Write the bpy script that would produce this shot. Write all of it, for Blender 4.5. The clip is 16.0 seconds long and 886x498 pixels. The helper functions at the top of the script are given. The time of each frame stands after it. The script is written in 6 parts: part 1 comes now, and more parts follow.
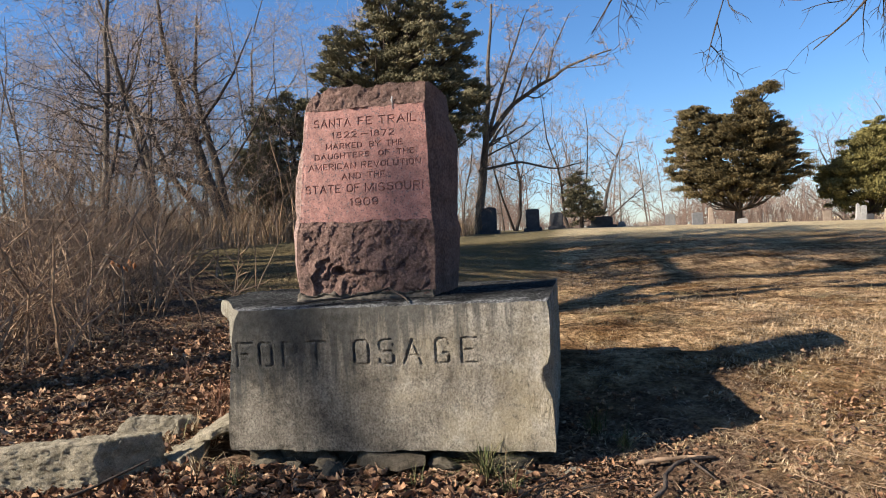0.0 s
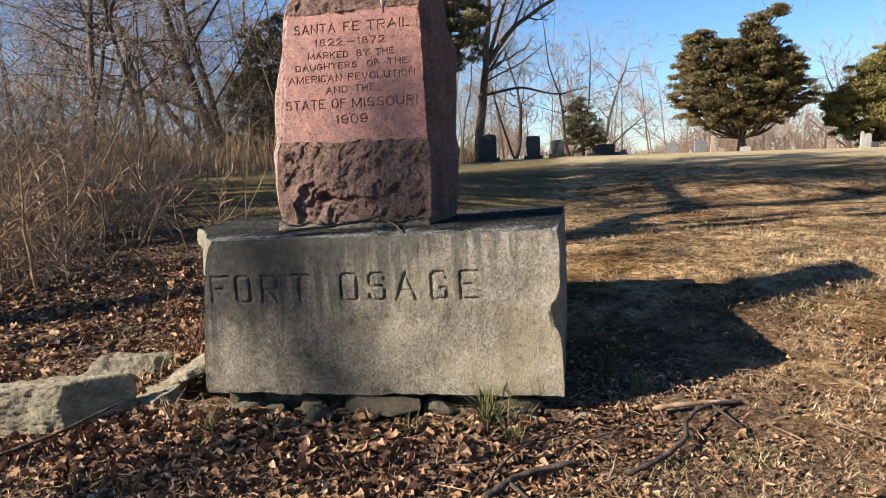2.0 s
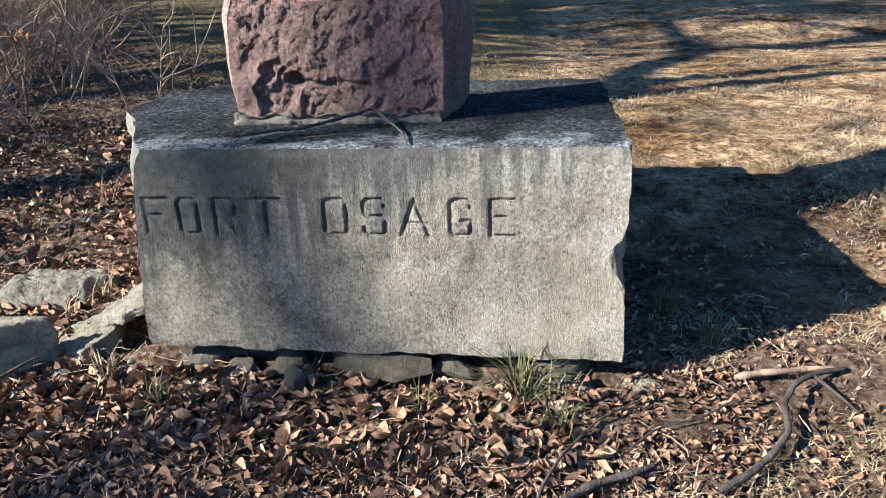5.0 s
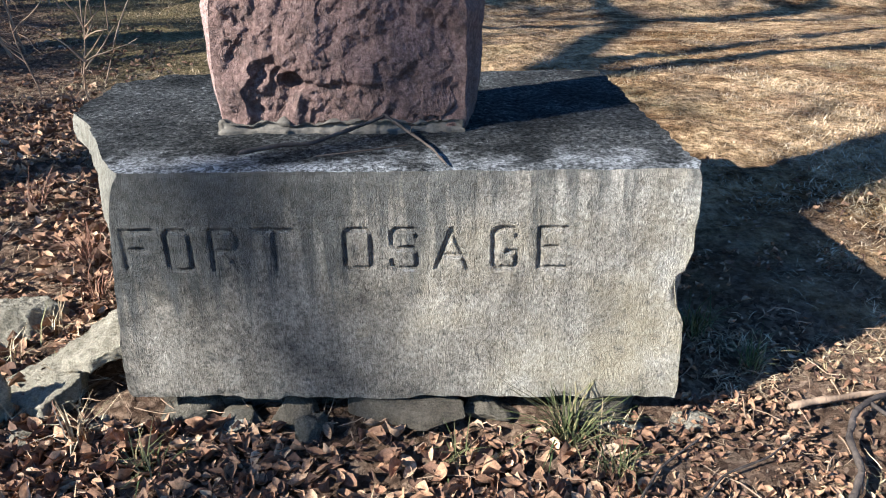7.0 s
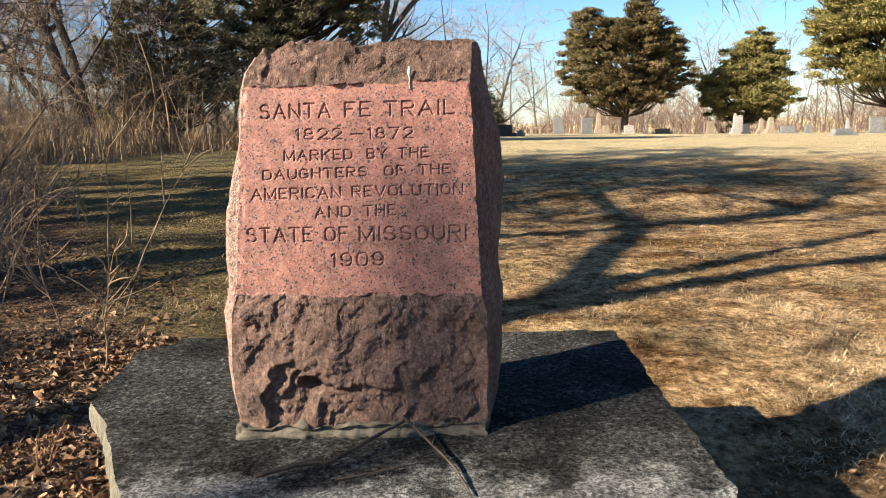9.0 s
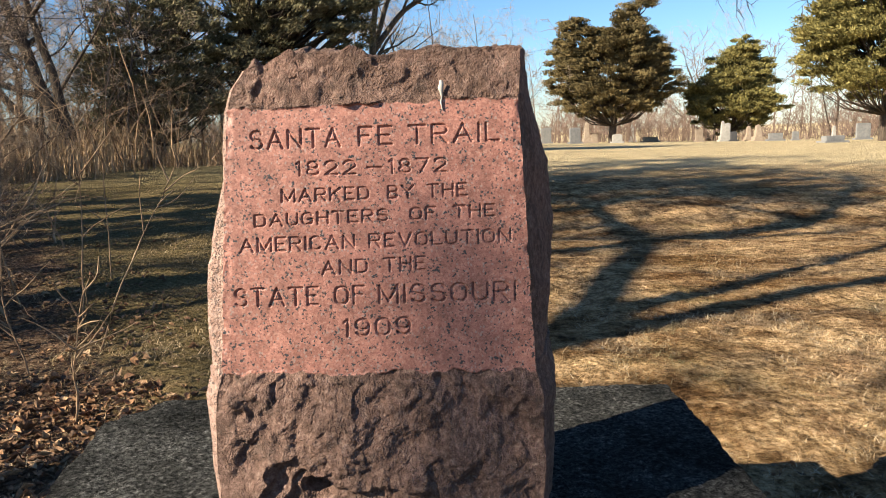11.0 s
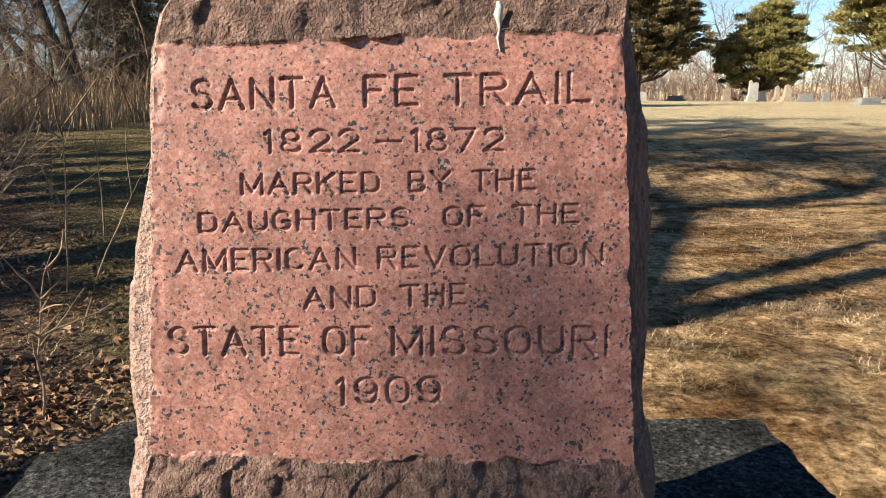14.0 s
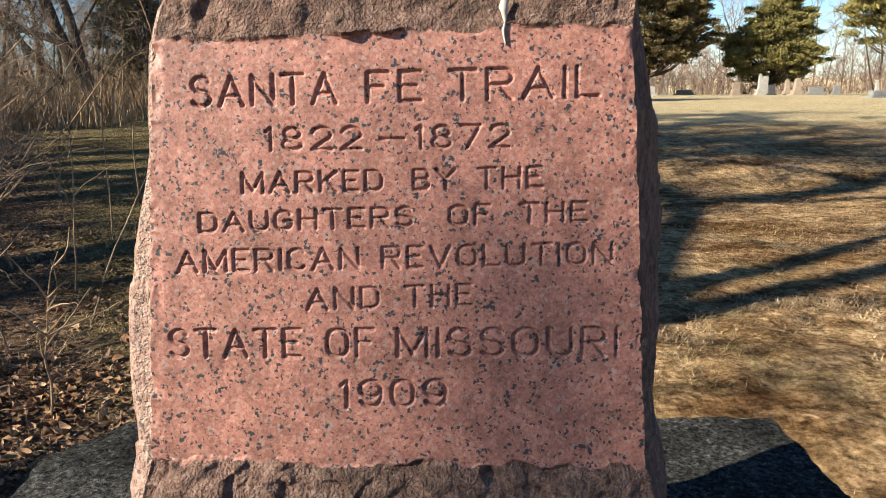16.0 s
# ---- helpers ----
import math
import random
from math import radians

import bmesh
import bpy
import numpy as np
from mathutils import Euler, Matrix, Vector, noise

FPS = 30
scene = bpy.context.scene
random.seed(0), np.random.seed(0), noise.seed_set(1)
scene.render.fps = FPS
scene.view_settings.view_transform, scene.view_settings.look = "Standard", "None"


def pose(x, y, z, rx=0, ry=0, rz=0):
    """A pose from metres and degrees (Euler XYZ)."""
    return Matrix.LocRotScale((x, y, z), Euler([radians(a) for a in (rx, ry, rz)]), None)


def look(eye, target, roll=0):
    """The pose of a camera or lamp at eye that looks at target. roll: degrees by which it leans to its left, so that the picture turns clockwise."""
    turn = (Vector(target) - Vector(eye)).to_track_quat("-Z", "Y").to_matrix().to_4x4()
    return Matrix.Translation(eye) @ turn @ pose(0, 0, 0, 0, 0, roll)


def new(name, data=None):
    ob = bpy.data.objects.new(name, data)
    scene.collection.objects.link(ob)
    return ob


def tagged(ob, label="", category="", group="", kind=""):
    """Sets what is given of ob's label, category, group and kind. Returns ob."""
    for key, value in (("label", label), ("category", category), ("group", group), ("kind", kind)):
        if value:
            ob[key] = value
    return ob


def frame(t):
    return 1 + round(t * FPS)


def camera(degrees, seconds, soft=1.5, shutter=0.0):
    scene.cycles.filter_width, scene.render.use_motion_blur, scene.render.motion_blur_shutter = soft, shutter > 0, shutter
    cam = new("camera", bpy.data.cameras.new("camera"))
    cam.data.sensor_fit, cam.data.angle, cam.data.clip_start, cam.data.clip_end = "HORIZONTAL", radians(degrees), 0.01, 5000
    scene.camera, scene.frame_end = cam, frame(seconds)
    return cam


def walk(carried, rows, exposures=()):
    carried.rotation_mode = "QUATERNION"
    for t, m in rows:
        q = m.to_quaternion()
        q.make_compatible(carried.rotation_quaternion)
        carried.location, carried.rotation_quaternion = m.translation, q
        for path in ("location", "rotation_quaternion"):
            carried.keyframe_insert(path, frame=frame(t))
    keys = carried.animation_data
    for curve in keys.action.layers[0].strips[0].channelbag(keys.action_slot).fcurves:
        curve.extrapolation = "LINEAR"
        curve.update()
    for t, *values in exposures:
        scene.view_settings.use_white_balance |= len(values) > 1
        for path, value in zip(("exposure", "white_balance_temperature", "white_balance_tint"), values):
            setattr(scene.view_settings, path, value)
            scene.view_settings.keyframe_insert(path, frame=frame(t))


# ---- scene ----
cam = camera(61.3, 16.0, soft=1.0)
PATH = [
    (0, (0.941, -3.256, 0.968), (0.583, -1.288, 0.932), -2.9),
    (0.5, (0.931, -3.252, 0.969), (0.585, -1.282, 0.935), -2.9),
    (1, (0.898, -3.227, 0.967), (0.571, -1.254, 0.917), -2.8),
    (1.5, (0.875, -3.109, 0.963), (0.543, -1.141, 0.836), -2.7),
    (2, (0.882, -2.889, 0.935), (0.52, -0.935, 0.71), -2.9),
    (2.5, (0.882, -2.655, 0.944), (0.469, -0.735, 0.567), -3.2),
    (3, (0.848, -2.567, 1.004), (0.444, -0.665, 0.539), -3.7),
    (3.5, (0.726, -2.444, 1.022), (0.364, -0.546, 0.507), -3.0),
    (3.7, (0.674, -2.392, 1.034), (0.355, -0.495, 0.488), -2.2),
    (5.8, (0.433, -1.891, 1.135), (0.203, -0.041, 0.409), -2.0),
    (6, (0.361, -1.861, 1.14), (0.177, -0.012, 0.4), -1.6),
    (6.5, (0.244, -1.778, 1.15), (0.162, 0.064, 0.373), -1.3),
    (7, (0.193, -1.753, 1.19), (0.162, 0.092, 0.419), -0.8),
    (7.5, (0.191, -1.749, 1.301), (0.182, 0.123, 0.597), -0.6),
    (8, (0.178, -1.741, 1.417), (0.146, 0.175, 0.845), -1.3),
    (8.5, (0.182, -1.715, 1.5), (0.143, 0.244, 1.1), -1.5),
    (9, (0.166, -1.624, 1.532), (0.114, 0.349, 1.206), -1.5),
    (9.2, (0.164, -1.582, 1.55), (0.116, 0.393, 1.238), -1.2),
    (11.3, (0.03, -1.03, 1.587), (0.011, 0.947, 1.287), -2.2),
    (11.5, (0.055, -0.935, 1.593), (-0.003, 1.04, 1.281), -2.0),
    (12, (0.068, -0.756, 1.587), (-0.095, 1.207, 1.245), -1.5),
    (12.5, (0.001, -0.652, 1.583), (-0.135, 1.311, 1.224), -1.7),
    (13, (-0.044, -0.594, 1.583), (-0.1, 1.368, 1.2), -1.8),
    (13.5, (-0.032, -0.562, 1.584), (-0.078, 1.396, 1.178), -1.2),
    (14, (-0.017, -0.542, 1.582), (-0.082, 1.413, 1.167), -1.1),
    (14.5, (-0.015, -0.529, 1.579), (-0.102, 1.423, 1.153), -1.2),
    (15, (-0.013, -0.523, 1.581), (-0.106, 1.429, 1.156), -1.4),
    (15.5, (-0.014, -0.521, 1.581), (-0.104, 1.431, 1.157), -1.5),
    (16, (-0.013, -0.516, 1.581), (-0.101, 1.436, 1.156), -1.5),
]

# ---------------------------------------------------------------- light
SUN_EL, SUN_AZ = 30.5, 28.5          # elevation; heading of the shadows from +x towards +y
EXPOSURES = [(0.0, 1.42, 6020, 12), (1.5, 1.48, 6150, 12), (2.5, 1.72, 6200, 10), (3.0, 1.85, 5700, 9), (6.0, 2.08, 5180, 9), (7.5, 2.08, 5220, 9),
             (8.2, 2.0, 5500, 8), (8.7, 1.9, 6200, 8), (9.2, 1.80, 6700, 7), (11.5, 1.68, 6600, 8), (12.0, 1.68, 6500, 8), (14.5, 1.62, 6400, 7), (16.0, 1.62, 6350, 6)]
to_sun = Vector((-math.cos(radians(SUN_AZ)) * math.cos(radians(SUN_EL)),
                 -math.sin(radians(SUN_AZ)) * math.cos(radians(SUN_EL)), math.sin(radians(SUN_EL))))
walk(cam, [(t, look(eye, target, roll)) for t, eye, target, roll in PATH], EXPOSURES)

world = bpy.data.worlds.new("sky")
scene.world = world
world.use_nodes = True
sky = world.node_tree.nodes.new("ShaderNodeTexSky")
sky.sky_type, sky.sun_disc = "NISHITA", False
sky.sun_elevation, sky.sun_rotation = radians(SUN_EL), math.atan2(to_sun.x, to_sun.y)
sky.air_density, sky.dust_density, sky.ozone_density, sky.altitude = 1.0, 0.35, 5.0, 500
world.node_tree.nodes["Background"].inputs["Strength"].default_value = 0.058
deep = world.node_tree.nodes.new("ShaderNodeHueSaturation")
deep.inputs["Saturation"].default_value = 1.10
world.node_tree.links.new(sky.outputs[0], deep.inputs["Color"])
world.node_tree.links.new(deep.outputs[0], world.node_tree.nodes["Background"].inputs[0])

sun = new("sun", bpy.data.lights.new("sun", "SUN"))
sun.data.energy, sun.data.angle, sun.data.color = 5.0, radians(0.55), (1.0, 0.875, 0.70)
sun.matrix_world = look(to_sun * 60, (0, 0, 0))


# ---------------------------------------------------------------- materials
class Nodes:
    """A small wrapper round one material's node tree."""

    def __init__(self, name, roughness=0.9, specular=0.3):
        self.mat = bpy.data.materials.new(name)
        self.mat.use_nodes = True
        self.t = self.mat.node_tree
        self.b = self.t.nodes["Principled BSDF"]
        self.b.inputs["Roughness"].default_value = roughness
        self.b.inputs["Specular IOR Level"].default_value = specular
        self.place = self.t.nodes.new("ShaderNodeNewGeometry").outputs["Position"]

    def link(self, a, socket):
        if hasattr(a, "is_output"):
            self.t.links.new(a, socket)
        else:
            socket.default_value = a if not isinstance(a, tuple) or len(a) != 3 or socket.type != "RGBA" else (*a, 1)

    def local(self):
        self.place = self.t.nodes.new("ShaderNodeTexCoord").outputs["Object"]
        return self

    def stretch(self, x, y, z):
        n = self.t.nodes.new("ShaderNodeVectorMath")
        n.operation = "MULTIPLY"
        self.link(self.place, n.inputs[0])
        n.inputs[1].default_value = (x, y, z)
        return n.outputs[0]

    def noise(self, scale, detail=4, rough=0.6, vec=None, warp=0.0):
        n = self.t.nodes.new("ShaderNodeTexNoise")
        self.link(vec or self.place, n.inputs["Vector"])
        n.inputs["Scale"].default_value, n.inputs["Detail"].default_value = scale, detail
        n.inputs["Roughness"].default_value, n.inputs["Distortion"].default_value = rough, warp
        return n.outputs["Fac"]

    def cells(self, scale, out="Color", vec=None, feature="F1"):
        n = self.t.nodes.new("ShaderNodeTexVoronoi")
        n.feature = feature
        self.link(vec or self.place, n.inputs["Vector"])
        n.inputs["Scale"].default_value = scale
        return n.outputs[out]

    def ramp(self, fac, *stops):
        n = self.t.nodes.new("ShaderNodeValToRGB")
        self.link(fac, n.inputs[0])
        e = n.color_ramp.elements
        while len(e) < len(stops):
            e.new(0.5)
        for k, (p, c) in zip(e, stops):
            k.position = p
            k.color = (*c, 1) if isinstance(c, tuple) else (c, c, c, 1)
        return n.outputs[0]

    def mix(self, fac, a, b, how="MIX"):
        n = self.t.nodes.new("ShaderNodeMix")
        n.data_type, n.blend_type = "RGBA", how
        self.link(fac, n.inputs[0])
        self.link(a, n.inputs[6])
        self.link(b, n.inputs[7])
        return n.outputs[2]

    def math(self, op, a, b=0.0):
        n = self.t.nodes.new("ShaderNodeMath")
        n.operation = op
        self.link(a, n.inputs[0])
        self.link(b, n.inputs[1])
        return n.outputs[0]

    def axis(self, i):
        n = self.t.nodes.new("ShaderNodeSeparateXYZ")
        self.link(self.place, n.inputs[0])
        return n.outputs[i]

    def island(self):
        return self.t.nodes.new("ShaderNodeNewGeometry").outputs["Random Per Island"]

    def each(self):
        return self.t.nodes.new("ShaderNodeObjectInfo").outputs["Random"]

    def done(self, color, bump=None, strength=0.4, distance=0.01, rough=None, weathered=0.66):
        # weathered: even scale on the base colour, set against exposure and sky
        color = self.mix(1.0, color, (weathered, weathered, weathered), "MULTIPLY")
        self.link(color, self.b.inputs["Base Color"])
        if rough is not None:
            self.link(rough, self.b.inputs["Roughness"])
        if bump is not None:
            n = self.t.nodes.new("ShaderNodeBump")
            n.inputs["Strength"].default_value, n.inputs["Distance"].default_value = strength, distance
            self.link(bump, n.inputs["Height"])
            self.t.links.new(n.outputs[0], self.b.inputs["Normal"])
        return self.mat


def granite_panel():
    n = Nodes("pink_granite_dressed", 0.55, 0.35)
    # crystals: feldspar reds, a few pale ones, black mica
    shift = n.t.nodes.new("ShaderNodeVectorMath")
    shift.operation = "MULTIPLY_ADD"
    blur = n.t.nodes.new("ShaderNodeTexNoise")
    blur.inputs["Scale"].default_value, blur.inputs["Detail"].default_value = 240, 2
    n.link(n.place, blur.inputs["Vector"])
    n.link(blur.outputs["Color"], shift.inputs[0])
    shift.inputs[1].default_value = (.006, .006, .006)
    n.link(n.place, shift.inputs[2])
    bent = shift.outputs[0]
    big = n.ramp(n.cells(200, "Color", bent), (0.10, (0.185, 0.080, 0.064)), (0.40, (0.305, 0.133, 0.106)), (0.62, (0.38, 0.174, 0.136)), (0.82, (0.455, 0.228, 0.182)), (0.96, (0.54, 0.345, 0.285)))
    small = n.ramp(n.cells(430, "Color", bent), (0.15, (0.20, 0.084, 0.066)), (0.5, (0.335, 0.145, 0.113)), (0.85, (0.455, 0.232, 0.186)))
    col = n.mix(0.5, big, small)
    cloud = n.ramp(n.noise(26, 4, 0.6), (0.38, (0.80, 0.76, 0.74)), (0.62, (1.16, 1.10, 1.08)))
    col = n.mix(1.0, col, cloud, "MULTIPLY")
    where = n.math("ADD", n.cells(245, "Color", bent), n.math("MULTIPLY", n.math("SUBTRACT", n.noise(60, 3, 0.6), 0.5), 0.9))
    mica = n.ramp(where, (0.17, 1.0), (0.20, 0.0))
    col = n.mix(mica, col, (0.030, 0.031, 0.036))
    specks = n.ramp(n.cells(420, "Color", bent), (0.075, 0.85), (0.085, 0.0))
    col = n.mix(specks, col, (0.045, 0.042, 0.045))
    grey = n.ramp(n.cells(240, "Color", n.stretch(1.1, 0.9, 1.0)), (0.84, 0.0), (0.86, 0.55))
    col = n.mix(grey, col, (0.33, 0.265, 0.245))
    chip = n.ramp(n.noise(34, 3, 0.5), (0.71, 0.0), (0.75, 0.4))
    col = n.mix(chip, col, (0.60, 0.40, 0.33))
    soot = n.ramp(n.noise(3.2, 4, 0.6), (0.33, 0.80), (0.67, 1.10))
    col = n.mix(1.0, col, soot, "MULTIPLY")
    col = n.mix(1.0, col, (0.96, 1.0, 0.99), "MULTIPLY")
    return n.done(col, n.noise(260, 3), 0.22, 0.002, weathered=0.75)


def granite_rough():
    n = Nodes("pink_granite_rockfaced", 0.93, 0.25)
    grain = n.ramp(n.noise(70, 6, 0.75), (0.28, (0.092, 0.058, 0.047)), (0.5, (0.25, 0.166, 0.136)), (0.75, (0.50, 0.375, 0.318)))
    patch = n.ramp(n.noise(7, 5, 0.65), (0.36, (0.70, 0.64, 0.60)), (0.52, (1.0, 0.92, 0.88)), (0.68, (1.25, 1.12, 1.06)))
    col = n.mix(1.0, grain, patch, "MULTIPLY")
    grime = n.ramp(n.noise(15, 6, 0.75), (0.52, 0.0), (0.68, 0.72))
    col = n.mix(grime, col, (0.085, 0.065, 0.055))
    spark = n.ramp(n.noise(160, 2), (0.70, 0.0), (0.76, 0.6))
    col = n.mix(spark, col, (0.55, 0.45, 0.40))
    return n.done(col, n.math("ADD", n.noise(60, 6, 0.75), n.noise(240, 2)), 1.0, 0.010)


def granite_split():
    n = Nodes("pink_granite_split", 0.85, 0.25)
    col = n.ramp(n.noise(70, 5, 0.7), (0.30, (0.23, 0.130, 0.100)), (0.5, (0.42, 0.275, 0.22)), (0.70, (0.56, 0.42, 0.35)))
    fleck = n.ramp(n.noise(120, 3, 0.6, warp=1.0), (0.39, 0.8), (0.43, 0.0))
    col = n.mix(fleck, col, (0.08, 0.07, 0.065))
    return n.done(col, n.math("ADD", n.noise(45, 6, 0.75), n.noise(180, 2)), 1.0, 0.006)


def limestone():
    n = Nodes("weathered_limestone", 0.97, 0.06)
    # stone tone grows darker towards the west end
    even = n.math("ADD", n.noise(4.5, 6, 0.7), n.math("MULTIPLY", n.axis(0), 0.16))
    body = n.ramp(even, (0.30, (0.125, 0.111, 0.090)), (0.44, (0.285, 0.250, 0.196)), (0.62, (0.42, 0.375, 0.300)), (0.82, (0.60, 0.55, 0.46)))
    tool = n.ramp(n.noise(110, 5, 0.75, n.stretch(1, 1, 0.8)), (0.34, 0.42), (0.50, 0.95), (0.66, 1.42))
    col = n.mix(1.0, body, tool, "MULTIPLY")
    drag = n.ramp(n.noise(150, 3, 0.6, n.stretch(1, 1, 0.10)), (0.36, 0.92), (0.64, 1.06))
    col = n.mix(1.0, col, drag, "MULTIPLY")
    band = n.ramp(n.noise(11, 4, 0.6, n.stretch(1, 1, 0.12)), (0.38, 0.84), (0.62, 1.10))
    col = n.mix(1.0, col, band, "MULTIPLY")
    # shade of small pits put into the colour as dark dots
    pit_shade = n.ramp(n.cells(105, "Distance", n.stretch(1.0, 1.0, 0.8)), (0.10, 0.45), (0.26, 1.0))
    col = n.mix(n.ramp(n.noise(17, 5, 0.7), (0.42, 0.0), (0.58, 1.0)), col, n.mix(1.0, col, pit_shade, "MULTIPLY"))
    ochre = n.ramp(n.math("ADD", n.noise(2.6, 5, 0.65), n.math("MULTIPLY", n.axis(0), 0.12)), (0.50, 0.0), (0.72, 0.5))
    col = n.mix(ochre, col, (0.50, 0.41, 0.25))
    # grey crust that has run down from the top edge, and a film of dark lichen on the upper bed,
    # its colour taken darker still to stand for the shade lying there
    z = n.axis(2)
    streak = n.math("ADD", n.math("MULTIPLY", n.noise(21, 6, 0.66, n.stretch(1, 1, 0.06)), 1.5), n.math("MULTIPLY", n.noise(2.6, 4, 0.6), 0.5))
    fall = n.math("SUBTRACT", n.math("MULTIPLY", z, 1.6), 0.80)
    # the crust reaches lower towards the west end
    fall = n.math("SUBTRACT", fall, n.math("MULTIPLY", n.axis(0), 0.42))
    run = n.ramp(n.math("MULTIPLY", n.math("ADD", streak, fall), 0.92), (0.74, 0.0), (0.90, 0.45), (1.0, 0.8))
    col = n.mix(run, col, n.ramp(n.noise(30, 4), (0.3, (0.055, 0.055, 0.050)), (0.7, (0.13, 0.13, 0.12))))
    up = n.t.nodes.new("ShaderNodeSeparateXYZ")
    n.t.links.new(n.t.nodes.new("ShaderNodeNewGeometry").outputs["Normal"], up.inputs[0])
    bed = n.ramp(up.outputs[2], (0.55, 0.0), (0.85, 1.0))
    crust = n.ramp(n.noise(46, 8, 0.80, warp=0.2), (0.36, (0.018, 0.018, 0.017)), (0.46, (0.040, 0.040, 0.038)), (0.56, (0.085, 0.084, 0.079)), (0.68, (0.25, 0.247, 0.235)))
    crust = n.mix(1.0, crust, n.ramp(n.noise(3.4, 5, 0.65), (0.38, 0.38), (0.62, 1.35)), "MULTIPLY")
    crust = n.mix(1.0, crust, n.ramp(n.noise(75, 4, 0.8), (0.41, 0.25), (0.50, 1.0), (0.60, 1.6)), "MULTIPLY")
    # upper bed turns paler towards the front edge
    front_pale = n.ramp(n.math("SUBTRACT", n.noise(7, 6, 0.75), n.math("MULTIPLY", n.axis(1), 1.0)), (0.34, 0.0), (0.52, 0.6))
    crust = n.mix(front_pale, crust, n.ramp(n.noise(90, 4, 0.7), (0.44, (0.15, 0.15, 0.145)), (0.58, (0.72, 0.72, 0.70))))
    col = n.mix(bed, col, crust)
    spot = n.ramp(n.noise(26, 5, 0.7), (0.58, 0.0), (0.66, 0.6))
    col = n.mix(spot, col, (0.075, 0.075, 0.065))
    pits = n.math("ADD", n.noise(130, 5, 0.8), n.math("ADD", n.math("MULTIPLY", n.noise(160, 3, 0.6, n.stretch(1, 1, 0.16)), 0.55), n.noise(300, 2)))
    return n.done(col, pits, 1.0, 0.020, weathered=0.95)


def broken_stone(name, dark, light):
    n = Nodes(name, 0.97, 0.08)
    col = n.ramp(n.noise(14, 8, 0.78), (0.34, dark), (0.64, light))
    col = n.mix(n.math("MULTIPLY", n.each(), 0.35), col, (0.16, 0.15, 0.12))
    spot = n.ramp(n.noise(35, 6, 0.75), (0.54, 0.0), (0.66, 0.6))
    col = n.mix(spot, col, (0.095, 0.088, 0.056))
    grit = n.ramp(n.noise(170, 3, 0.7), (0.34, 0.7), (0.66, 1.2))
    col = n.mix(1.0, col, grit, "MULTIPLY")
    return n.done(col, n.math("ADD", n.noise(45, 8, 0.8), n.noise(16, 4)), 1.0, 0.022, weathered=0.85)


def mortar():
    n = Nodes("old_mortar", 0.97, 0.15)
    col = n.ramp(n.noise(30, 6, 0.7), (0.3, (0.080, 0.069, 0.055)), (0.7, (0.225, 0.195, 0.152)))
    return n.done(col, n.noise(90, 5, 0.7), 0.8, 0.006)


